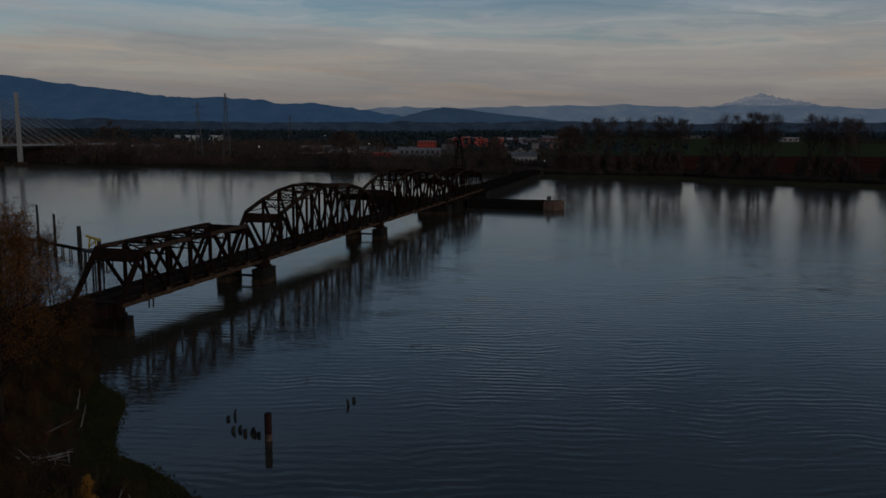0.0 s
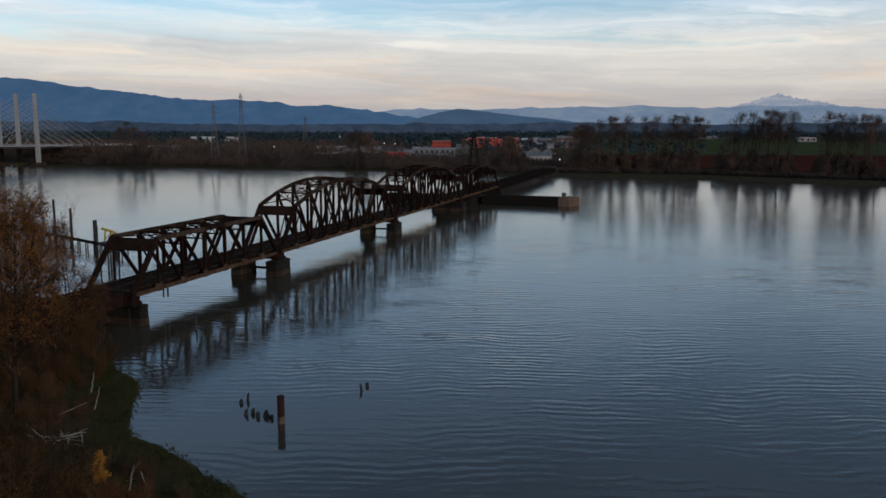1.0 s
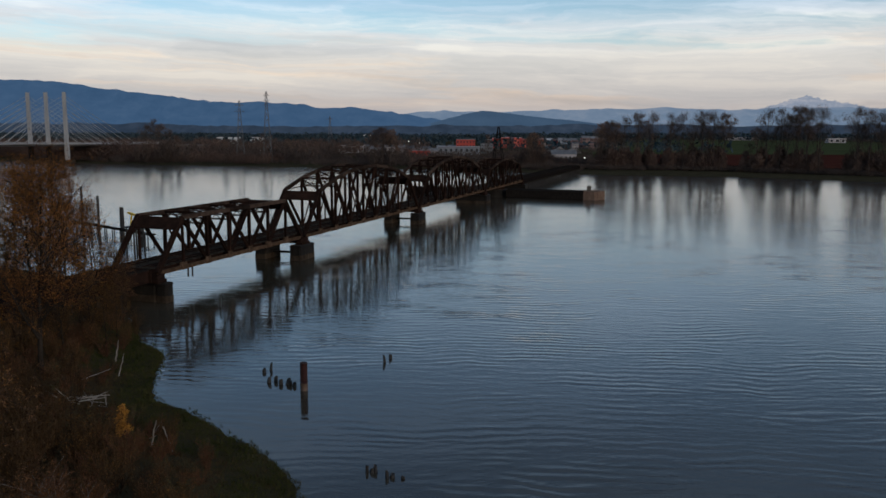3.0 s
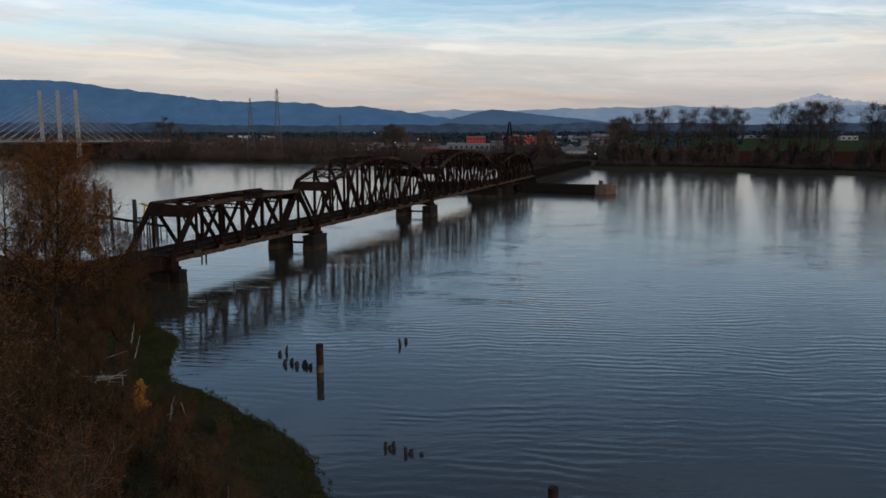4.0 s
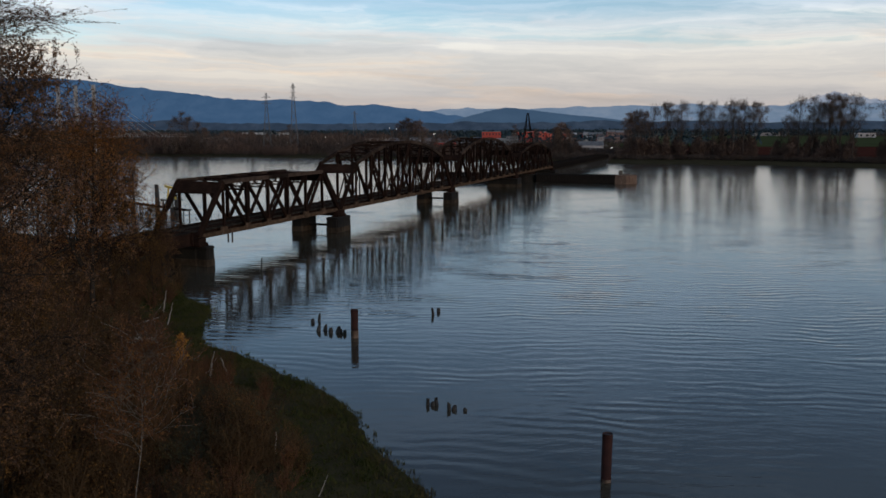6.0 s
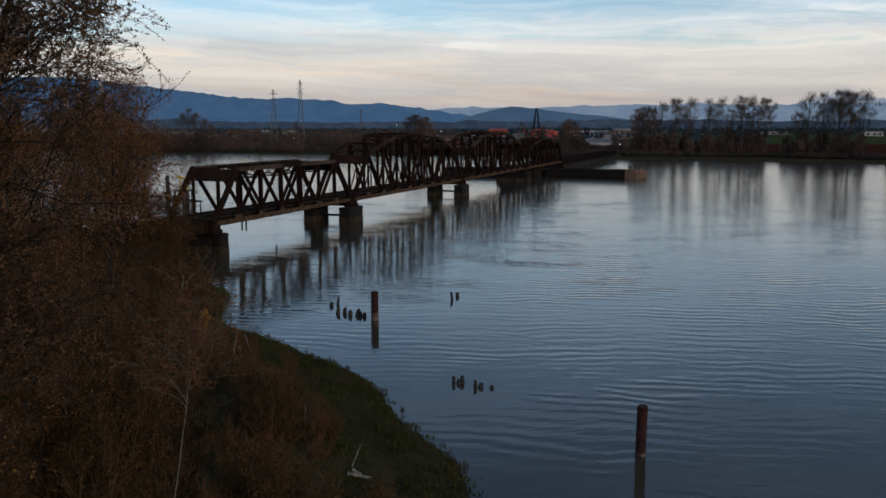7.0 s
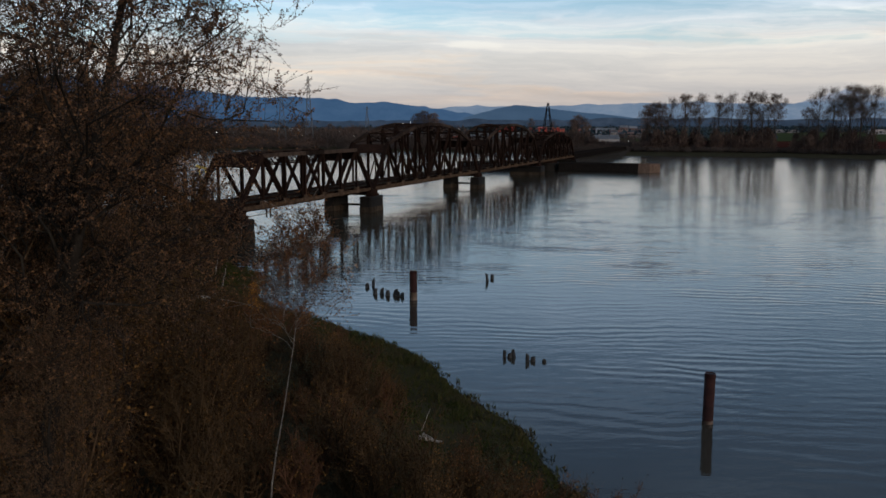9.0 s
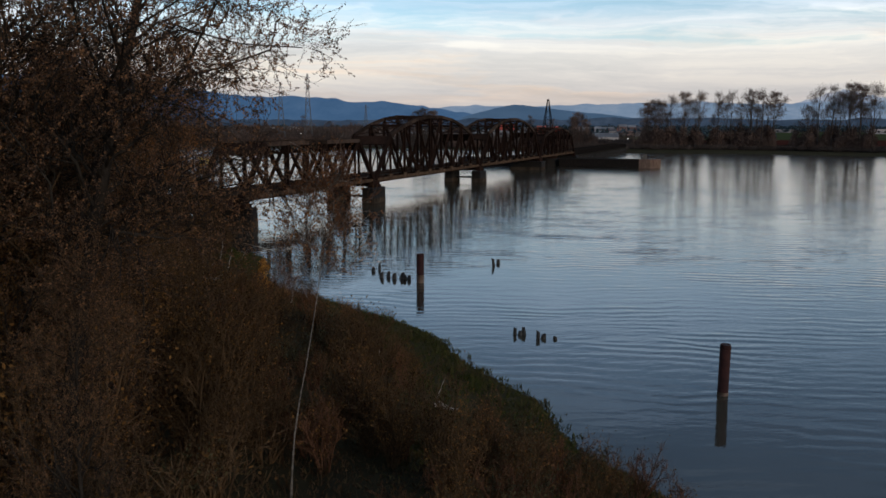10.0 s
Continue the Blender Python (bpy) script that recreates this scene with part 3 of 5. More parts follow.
    for i in range(int(L / 2.5) + 1):
        g.beam((i * 2.5, WIDE + 1.4, BOT + 0.55), (i * 2.5, WIDE + 1.4, BOT + 1.7), 0.07, 0.07)
    for z in (1.15, 1.68):
        g.beam((0, WIDE + 1.4, BOT + z), (L, WIDE + 1.4, BOT + z), 0.05, 0.05)
    part("railing", g.mesh("railing", M_GALV), walkway, "thin steel walkway railing")
    for side in (0.0, WIDE):
        for x in (0.3, L - 0.3):
            g = Geo()
            g.box((x - 1.3, side - 0.9, 3.72), (x + 1.3, side + 0.9, 4.35), 0.1)
            g.box((x - 1.1, side - 0.62, 4.35), (x + 1.1, side + 0.62, BOT - 0.2), 0.12)
            part("bearing", g.mesh("bearing", M_STEEL), span, "dark rusty bearing shoe")
    for x in (0.35, L - 0.35):
        g = Geo()
        g.box((x - 0.12, 0.75, 3.9), (x + 0.12, WIDE - 0.75, BOT + 0.5), 0.03)
        for i in range(7):
            y = 1.2 + i * (WIDE - 2.4) / 6
            g.box((x - 0.26, y - 0.06, 3.9), (x + 0.26, y + 0.06, BOT + 0.5))
        part("end_diaphragm", g.mesh("end_diaphragm", M_STEEL), span, "stiffened plate closing the floor over the pier")
    return span


truss_span(-58.6, -2.9, 7, lambda k: 15.1, "rusty brown straight-topped steel truss span on concrete piers")
CURVE = {1: 16.2, 2: 18.7, 3: 20.4, 4: 21.2}
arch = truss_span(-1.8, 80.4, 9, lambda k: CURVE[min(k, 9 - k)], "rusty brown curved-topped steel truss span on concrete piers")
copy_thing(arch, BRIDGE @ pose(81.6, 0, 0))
SWING = {1: 14.3, 2: 15.8, 3: 17.0, 4: 17.8}
truss_span(165.4, 237.4, 9, lambda k: SWING[min(k, 9 - k)], "dark steel swing span with a low curved top chord")


for x, y, z in ((11.5, 1.6, 2.9), (12.9, 1.6, 2.7), (12.2, 8.4, 3.0)):
    g = Geo()
    g.tube([(0, 0, 0), (0.05, 0, 2.6)], [0.16, 0.18], 7)
    ob = new("hanging_timber", g.mesh("hanging_timber", M_DARKWOOD))
    ob.matrix_world = BRIDGE @ pose(-58.6 + x, y, z)
    tagged(ob, "dark timber hanging from the bridge floor over the water", "timber", "timbers under the bridge floor")


def pier(s, label, blocks, length=7.4, top=3.72, strut=True, mat=None):
    ob = thing("bridge_pier", BRIDGE @ pose(s, 0, 0), label, "bridge pier", "piers of the railway bridge")
    for y0, y1 in blocks:
        g = Geo()
        g.box((-length / 2 - 0.05, y0 - 0.05, -4), (length / 2 + 0.05, y1 + 0.05, 1.5), 0.3)
        part("footing", g.mesh("footing", M_CONC), ob, "paler tide-washed lower course")
        g = Geo()
        g.box((-length / 2, y0, 1.25), (length / 2, y1, top - 0.35), 0.35)
        shaft = part("shaft", g.mesh("shaft", mat or M_DARKCONC), ob, "dark stained concrete shaft")
        g = Geo()
        g.box((-length / 2 - 0.08, y0 - 0.08, top - 0.5), (length / 2 + 0.08, y1 + 0.08, top), 0.3)
        part("cap", g.mesh("cap", M_DARKCONC), shaft, "dark chipped coping")
    if strut:
        part("strut", beam_mesh("strut", (0, blocks[0][1], 1.5), (0, blocks[1][0], 1.5), 0.7, 0.5, M_DARKCONC), ob, "low concrete tie beam")
    return ob


TWIN = ((-1.35, 1.75), (8.3, 11.4))
pier(-57.5, "broad stained concrete pier beside the wooded bank", ((-1.85, 0.65), (0.7, 11.3)), 2.2, strut=False)
pier(-2.35, "pair of stained concrete pier blocks joined by a beam", TWIN)
pier(81.0, "pair of stained concrete pier blocks joined by a beam", TWIN)
pier(164.4, "wide dark concrete pier at the swing span", ((-1.8, 12.0),), 7.0, strut=False, mat=M_DARKCONC)
pier(238.4, "wide dark concrete pier at the swing span", ((-1.8, 12.0),), 6.0, strut=False, mat=M_DARKCONC)

pivot = thing("pivot_pier", BRIDGE @ pose(201.4, 5, 0), "round concrete pivot pier under the swing span", "bridge pier")
g = Geo()
g.tube([(0, 0, -4), (0, 0, 3.4), (0, 0, 3.7)], [6.0, 5.8, 5.4], 28)
part("shaft", g.mesh("shaft", M_DARKCONC), pivot)
g = Geo()
g.tube([(0, 0, 3.7), (0, 0, 4.9)], [4.4, 4.4], 28)
part("turntable", g.mesh("turntable", M_STEEL), pivot, "dark steel turntable drum")


def fender_pier():
    """Timber guard pier that the swing span opens over, with a concrete head at its end."""
    ob = thing("guard_pier", BRIDGE @ pose(201.4, 0, 0), "long low timber guard pier with a pale concrete head", "pier")
    g = Geo()
    g.tube([(0, 0, -3), (0, 0, 3.3)], [0.22, 0.2], 6)
    post = g.mesh("post", M_PIERWOOD)
    for x in (-5.0, 5.0):
        for i in range(34):
            y = -38 + i * 2.6
            if abs(y - 5) > 7.5:
                part("post", post, ob).location = (x, y, 0)
    for x in (-5.25, 5.25):
        for z in (0.7, 1.6, 2.5, 3.25):
            for y0, y1 in ((-38.5, -1.5), (11.5, 48.5)):
                part("waler", beam_mesh("waler", (x, y0, z), (x, y1, z), 0.25, 0.92, M_PIERWOOD), ob)
    for y0, y1 in ((-38.5, -1.5), (11.5, 48.5)):
        part("deck", box_mesh("deck", (-5.2, y0, 3.5), (5.2, y1, 3.75), M_PIERWOOD, 0.05), ob, "dark plank deck")
    g = Geo()
    g.add([(-5.4, -38, -3), (5.4, -38, -3), (5.4, -43, -3), (0, -47, -3), (-5.4, -43, -3), (-5.4, -38, 3.9), (5.4, -38, 3.9), (5.4, -43, 3.9), (0, -47, 3.9), (-5.4, -43, 3.9)],
          [(0, 1, 2, 3, 4), (5, 9, 8, 7, 6), (0, 5, 6, 1), (1, 6, 7, 2), (2, 7, 8, 3), (3, 8, 9, 4), (4, 9, 5, 0)])
    head = part("head_block", g.mesh("head_block", M_HEADCONC), ob, "pale stained concrete head")
    part("hut", box_mesh("hut", (-1.1, -40.6, 3.9), (1.1, -38.8, 6.0), M_WOOD, 0.1), head, "small grey box on the head")


fender_pier()


def girder_run(s0, s1, step, label, steel=M_STEEL):
    """Low deck-girder approach on timber bents."""
    ob = thing("approach_trestle", BRIDGE @ pose(s0, 0, 0), label, "trestle", "approaches of the railway bridge")
    L = s1 - s0
    for y in (0.6, 3.6, 6.4, 9.4):
        part("girder", beam_mesh("girder", (0, y, 5.15), (L, y, 5.15), 0.5, 2.2, steel, 0.14), ob)
    part("end_plate", box_mesh("end_plate", (L - 0.15, -0.1, 4.0), (L, 10.1, 6.2), steel), ob, "dark steel end plate")
    for y0, y1 in ((0.5, 4.5), (5.5, 9.5)):
        part("deck", box_mesh("deck", (0, y0, 6.25), (L, y1, 6.5), M_PIERWOOD), ob, "dark timber deck")
    for y in (1.75, 3.25, 6.75, 8.25):
        part("rail", beam_mesh("rail", (0, y, 6.58), (L, y, 6.58), 0.08, 0.16, steel), ob)
    n = int(L / step)
    for i in range(n + 1):
        x = min(i * step + 0.5, L - 0.5)
        part("cap", beam_mesh("cap", (x, -0.4, 3.8), (x, 10.4, 3.8), 0.4, 0.5, M_TIE), ob)
        for y in (0.2, 2.6, 5.0, 7.4, 9.8):
            g = Geo()
            g.tube([(x, y + (y - 5) * 0.12, -3), (x, y, 3.6)], [0.24, 0.2], 7)
            part("timber_post", g.mesh("timber_post", M_DARKWOOD), ob)
        g = Geo()
        g.beam((x + 0.25, -0.4, 0.6), (x + 0.25, 10.0, 3.4), 0.1, 0.28)
        g.beam((x - 0.25, 10.4, 0.6), (x - 0.25, 0.0, 3.4), 0.1, 0.28)
        part("cross_brace", g.mesh("cross_brace", M_TIE), ob)


girder_run(239.0, 420.0, 4.5, "low dark girder approach on timber bents reaching the far bank", M_BLACKSTEEL)
girder_run(-150.0, -60.4, 9.0, "dark rusty girder approach half hidden by trees")

# A-frame power mast beside the swing span
mast = thing("power_mast", pose(9.5, 470, 3.75, 0, 0, 74), "dark tapering lattice mast beside the swing span", "mast")
part("base", box_mesh("base", (-4.6, -4.6, -7), (4.6, 4.6, 0), M_DARKCONC, 0.3), mast, "dark concrete base in the river")
for sx in (-4, 4):
    for sy in (-4, 4):
        part("leg", beam_mesh("leg", (sx, sy, 0), (0.3 * sx / 4, 0.3 * sy / 4, 29.6), 0.35, 0.35, M_BLACKSTEEL), mast)
for z0 in (3, 8, 12.5, 16.5, 20, 23):
    r = 4 - 3.7 * z0 / 29.6
    r2 = 4 - 3.7 * (z0 + 3.5) / 29.6
    g = Geo()
    for (ax, ay), (bx, by) in (((-1, -1), (1, -1)), ((1, -1), (1, 1)), ((1, 1), (-1, 1)), ((-1, 1), (-1, -1))):
        g.beam((ax * r, ay * r, z0), (bx * r, by * r, z0), 0.14, 0.14)
        g.beam((ax * r, ay * r, z0), (bx * r2, by * r2, z0 + 3.5), 0.12, 0.12)
    part("bracing", g.mesh("bracing", M_BLACKSTEEL), mast)["kind"] = "stuff"


# ---- piles and stumps in the river ----
def steel_pile(x, y, top, r, tilt, foot):
    ob = thing("mooring_pile", pose(x, y, 0, tilt, tilt * 0.6, 0), "rust-red steel pipe pile with a scoured foot standing in water", "pile", "tall piles in the river")
    g = Geo()
    g.tube([(0, 0, foot), (0, 0, top - 0.06), (0, 0, top)], [r, r, r * 0.94], 20)
    pipe = part("pipe", g.mesh("pipe", M_PILE, True), ob)
    g = Geo()
    g.tube([(0, 0, -3), (0, 0, foot)], [r * 1.02, r * 1.02], 20)
    part("scoured_foot", g.mesh("scoured_foot", M_PILEBAND, True), ob, "pale scoured band at the waterline")
    g = Geo()
    g.tube([(0, 0, top - 0.35), (0, 0, top - 0.2)], [r * 1.04, r * 1.04], 20)
    part("rim_band", g.mesh("rim_band", M_PILE, True), pipe)


steel_pile(-21.37, 99.0, 3.5, 0.45, 0.0, 0.95)
steel_pile(4.07, 58.97, 3.63, 0.37, 0.8, 0.25)


def stump(x, y, top, r, seed, lean=0.0):
    """A rotted timber pile with a ragged top."""
    rng = random.Random(seed)
    g, n = Geo(), 10
    ring = lambda z, k, rag: [(math.cos(2 * math.pi * i / n) * r * k * rng.uniform(0.85, 1.12) + lean * z, math.sin(2 * math.pi * i / n) * r * k * rng.uniform(0.85, 1.12), z + rag * rng.uniform(-1, 1)) for i in range(n)]
    rows = [ring(-2.0, 1.15, 0), ring(0.0, 1.1, 0), ring(top * 0.45, 1.0, 0.03), ring(top * 0.8, 0.92, 0.06 * top), ring(top * 0.92, 0.86, top * 0.12)]
    spike = rng.randrange(n)
    rows[4] = [(x, y, z + top * 0.22 * max(0, math.cos(2 * math.pi * (i - spike) / n))) for i, (x, y, z) in enumerate(rows[4])]
    g.add([p for row in rows for p in row] + [(lean * top, 0, top * 0.62)],
          [(a * n + i, a * n + (i + 1) % n, (a + 1) * n + (i + 1) % n, (a + 1) * n + i) for a in range(4) for i in range(n)] + [(4 * n + i, 4 * n + (i + 1) % n, 5 * n) for i in range(n)])
    ob = new("pile_stump", g.mesh("pile_stump", M_DARKWOOD))
    ob.matrix_world = pose(x, y, 0, 0, 0, rng.uniform(0, 360))
    tagged(ob, "rotted black timber pile stump rising from the water", "stump", "old pile stumps")


STUMPS = [(-28.2, 106.2, 0.75, 0.34), (-27.6, 107.3, 1.35, 0.24), (-26.5, 101.9, 1.0, 0.36), (-25.7, 102.2, 0.95, 0.34), (-24.8, 101.2, 0.9, 0.38), (-23.9, 101.3, 1.05, 0.38), (-23.4, 100.9, 0.85, 0.25),
          (-22.9, 100.5, 0.8, 0.32), (-10.25, 74.8, 0.95, 0.22), (-9.8, 74.6, 0.6, 0.26), (-9.4, 74.7, 0.9, 0.24), (-8.2, 73.5, 0.95, 0.24), (-7.75, 73.6, 0.55, 0.32), (-6.74, 73.4, 0.35, 0.26), (-12.88, 111.9, 1.5, 0.26), (-12.3, 113.9, 0.8, 0.34)]
for i, (x, y, top, r) in enumerate(STUMPS):
    stump(x, y, top * 0.68, r * 0.72, i, 0.22 * math.sin(i * 2.3))
stump(-46.8, 146.5, 2.1, 0.17, 40, 0.05)

# old timber landing upstream of the bridge
dock = thing("timber_landing", pose(-112, 246, 0, 0, 0, -40), "low dark timber landing with tall mooring posts", "dock")
part("deck", box_mesh("deck", (-26, -1.2, 2.2), (26, 1.2, 2.5), M_PIERWOOD, 0.05), dock)
for i in range(11):
    for y in (-0.9, 0.9):
        g = Geo()
        g.tube([(-25 + i * 5, y, -3), (-25 + i * 5, y, 2.2)], [0.2, 0.18], 7)
        part("post", g.mesh("post", M_DARKWOOD), dock)
for x, y, top, r in ((-127, 260, 13.5, 0.4), (-119, 254, 11.2, 0.42), (-108.5, 247, 8.4, 0.7), (-101, 243, 5.2, 0.6)):
    g = Geo()
    g.tube([(0, 0, -3), (0.1, 0, top * 0.6), (0.05, 0, top)], [r, r * 0.95, r * 0.85], 12)
    ob = new("mooring_post", g.mesh("mooring_post", M_DARKWOOD))
    ob.matrix_world = pose(x, y, 0)
    tagged(ob, "tall dark timber mooring post in the river", "post", "posts by the landing")
crane = thing("yellow_loader", pose(-88, 208, 0, 0, 0, -30), "yellow steel loading frame on a timber dolphin", "loading frame")
for sx in (-1.6, 1.6):
    for sy in (-1.6, 1.6):
        g = Geo()
        g.tube([(sx, sy, -3), (sx * 0.9, sy * 0.9, 7.0)], [0.25, 0.22], 7)
        part("timber_post", g.mesh("timber_post", M_DARKWOOD), crane, "dark timber post")
part("platform", box_mesh("platform", (-2.0, -2.0, 7.0), (2.0, 2.0, 7.3), M_DARKWOOD, 0.05), crane)
part("beam", beam_mesh("beam", (-2.4, 0, 10.6), (2.6, 0, 9.9), 0.4, 0.5, M_YELLOW), crane)
for x0, x1 in ((-1.6, -1.0), (1.6, 0.8)):
    part("leg", beam_mesh("leg", (x0, 0, 7.3), (x1, 0, 10.2), 0.3, 0.3, M_YELLOW), crane)
part("brace", beam_mesh("brace", (-1.4, 0, 8.0), (1.3, 0, 9.6), 0.2, 0.2, M_YELLOW), crane)


# ---- plants ----
def tubes(P, R, sides):
    """Tubes along many polylines at once: P (n, m, 3), R (n, m)."""
    n, m, _ = P.shape
    T = np.gradient(P, axis=1)
    T /= np.linalg.norm(T, axis=2, keepdims=True) + 1e-9
    ref = np.where(np.abs(T[..., :1]) < 0.8, np.array([1.0, 0, 0]), np.array([0, 1.0, 0]))
    S = np.cross(T, ref)
    S /= np.linalg.norm(S, axis=2, keepdims=True) + 1e-9
    U = np.cross(S, T)
    a = np.arange(sides) * 2 * np.pi / sides
    V = P[:, :, None, :] + R[:, :, None, None] * (S[:, :, None, :] * np.cos(a)[:, None] + U[:, :, None, :] * np.sin(a)[:, None])
    i, j, k = np.meshgrid(np.arange(n), np.arange(m - 1), np.arange(sides), indexing="ij")
    at = lambda jj, kk: ((i * m + jj) * sides + kk % sides).ravel()
    return V.reshape(-1, 3), np.stack([at(j, k), at(j, k + 1), at(j + 1, k + 1), at(j + 1, k)], 1)


def merge(pieces):
    vs, fs, o = [], [], 0
    for v, f in pieces:
        vs.append(v)
        fs.append(f + o)
        o += len(v)
    return np.concatenate(vs), np.concatenate(fs)


def sprout(P, R, per, tmin, length, spread, lift, rng, m, thin=0.55, sag=0.0, wobble=0.10):
    """Side branches, per on each parent polyline."""
    n, pm, _ = P.shape
    par = np.repeat(np.arange(n), per)
    t = tmin + (1 - tmin) * np.tile((np.arange(per) + 0.5) / per, n) + rng.uniform(-0.5, 0.5, n * per) * (1 - tmin) / per
    f = np.clip(t, 0, 0.999) * (pm - 1)
    i0 = f.astype(int)
    w = (f - i0)[:, None]
    start = P[par, i0] * (1 - w) + P[par, i0 + 1] * w
    tan = P[par, i0 + 1] - P[par, i0]
    tan /= np.linalg.norm(tan, axis=1, keepdims=True) + 1e-9
    side = rng.normal(0, 1, (len(par), 3))
    side -= (side * tan).sum(1, keepdims=True) * tan
    side /= np.linalg.norm(side, axis=1, keepdims=True) + 1e-9
    d = tan * (1 - spread) + side * spread + np.array([0, 0, lift])
    d /= np.linalg.norm(d, axis=1, keepdims=True) + 1e-9
    L = length(t) * rng.uniform(0.65, 1.25, len(par))
    s = np.linspace(0, 1, m)[None, :, None]
    wob = np.cumsum(rng.normal(0, wobble, (len(par), m, 3)), axis=1)
    wob -= wob[:, :1]
    Q = start[:, None, :] + L[:, None, None] * (d[:, None, :] * s + wob * s + np.array([0, 0, -sag]) * s ** 2)
    r0 = (R[par, i0] * (1 - w[:, 0]) + R[par, np.minimum(i0 + 1, pm - 1)] * w[:, 0]) * thin
    return Q, r0[:, None] * np.linspace(1, 0.3, m)[None, :]


def slivers(C, D, length, width, rng):
    """Thin tapering twigs: one narrow triangle each, from C along D."""
    n = len(C)
    D = D / (np.linalg.norm(D, axis=1, keepdims=True) + 1e-9)
    b = np.cross(D, rng.normal(0, 1, (n, 3)))
    b /= np.linalg.norm(b, axis=1, keepdims=True) + 1e-9
    L = (length * rng.uniform(0.6, 1.4, n))[:, None]
    w = width * 0.5
    return np.stack([C - b * w, C + b * w, C + D * L], 1).reshape(-1, 3), np.arange(n * 3).reshape(n, 3)


def leaves_on(P, count, size, jitter, rng, tmin=0.2):
    """Small diamond leaves along polylines."""
    n, m, _ = P.shape
    i = rng.integers(0, n, count)
    f = rng.uniform(tmin, 0.999, count) * (m - 1)
    j = f.astype(int)
    w = (f - j)[:, None]
    C = P[i, j] * (1 - w) + P[i, j + 1] * w + rng.normal(0, jitter, (count, 3))
    return diamonds(C, size * 0.78, rng)


def diamonds(C, size, rng, corners=4):
    n = len(C)
    a = rng.normal(0, 1, (n, 3))
    a /= np.linalg.norm(a, axis=1, keepdims=True)
    b = np.cross(a, rng.normal(0, 1, (n, 3)))
    b /= np.linalg.norm(b, axis=1, keepdims=True)
    s = np.asarray(size) * rng.uniform(0.6, 1.3, n)
    s = s[:, None]
    if corners == 3:
        return np.stack([C - a * s * 0.6 - b * s * 0.7, C - a * s * 0.6 + b * s * 0.7, C + a * s], 1).reshape(-1, 3), np.arange(n * 3).reshape(n, 3)
    V = np.stack([C - a * s, C + b * s * 0.62, C + a * s, C - b * s * 0.62], 1)
    return V.reshape(-1, 3), np.arange(n * 4).reshape(n, 4)


def grow(seed, H, reach, r0, crown, limbs, subs, twigs, leaf_n, leaf_s, twig_r=0.006, lean=(0, 0), lift=0.55, sag=0.0, top=0.35, wander=0.012, sub=0.42, twig=0.17, limb_r=0.5, wobble=0.10, seg=(7, 5, 3), flat=True):
    """Skeleton of a tree: wood mesh data and leaf mesh data. crown: share of the height where limbs begin; top: limb length at the tip against the widest."""
    rng = np.random.default_rng(seed)
    m = 10
    s = np.linspace(0, 1, m)
    wob = np.cumsum(rng.normal(0, wander * H, (m, 2)), axis=0) * s[:, None]
    trunk = np.stack([wob[:, 0] + lean[0] * s ** 1.3, wob[:, 1] + lean[1] * s ** 1.3, H * s], 1)[None]
    TR = (r0 * (1 - 0.88 * s ** 0.9))[None]
    TR[0, 0] *= 1.25

    def limb_len(t):
        q = np.clip((t - crown) / (1 - crown), 0, 1)
        return reach * (0.55 + 0.6 * np.sin(np.pi * np.clip(q * 0.9 + 0.12, 0, 1))) * (1 - (1 - top) * q)

    L1, R1 = sprout(trunk, TR, limbs, crown, limb_len, 0.62, lift, rng, seg[0], limb_r, sag, wobble)
    L2, R2 = sprout(L1, R1, subs, 0.22, lambda t: reach * sub * (1.15 - 0.6 * t), 0.55, 0.22, rng, seg[1], 0.6, sag * 0.6, wobble)
    L3, R3 = sprout(L2, R2, twigs, 0.2, lambda t: reach * twig * (1.2 - 0.5 * t), 0.6, 0.12, rng, seg[2], 0.65, 0.0, wobble)
    R1, R2, R3 = np.maximum(R1, twig_r * 1.6), np.maximum(R2, twig_r * 1.2), np.maximum(R3, twig_r)
    wood = merge([tubes(trunk, TR, 9), tubes(L1, R1, 5), tubes(L2, R2, 3)])
    if flat:
        fine = merge([slivers(L3[:, a], L3[:, a + 1] - L3[:, a], np.linalg.norm(L3[:, a + 1] - L3[:, a], axis=1) * 1.3, R3[:, a][:, None] * 3.2, rng) for a in range(seg[2] - 1)])
    else:
        fine = tubes(L3, R3, 3)
    leaf = leaves_on(L3, leaf_n, leaf_s, leaf_s * 0.7, rng) if leaf_n else None
    return wood, fine, leaf


def plant(name, data, bark, twig, leaf, label, category, m, group="", leafname="crown"):
    """A tree or shrub: trunk with limbs, twigs and leaves as parts."""
    ob = thing(name, m, label, category, group)
    wood, fine, lv = data
    part("trunk", fast_mesh("trunk", *wood, bark), ob)
    part("twig_spray", fast_mesh("twig_spray", *fine, twig), ob)["kind"] = "stuff"
    if lv is not None:
        part(leafname, fast_mesh(leafname, *lv, leaf), ob)["kind"] = "stuff"
    return ob


def beside_track(x, y):
    """Moves a planting spot off the railway."""
    bx, by = x + 43.22, y - 205.73
    across = -bx * 0.962 + by * 0.273
    if -2.4 < across < 12.4 and by * 0.962 + bx * 0.273 < -50:
        move = (-2.6 if across < 6 else 12.6) - across
        return x - 0.962 * move, y + 0.273 * move
    return x, y


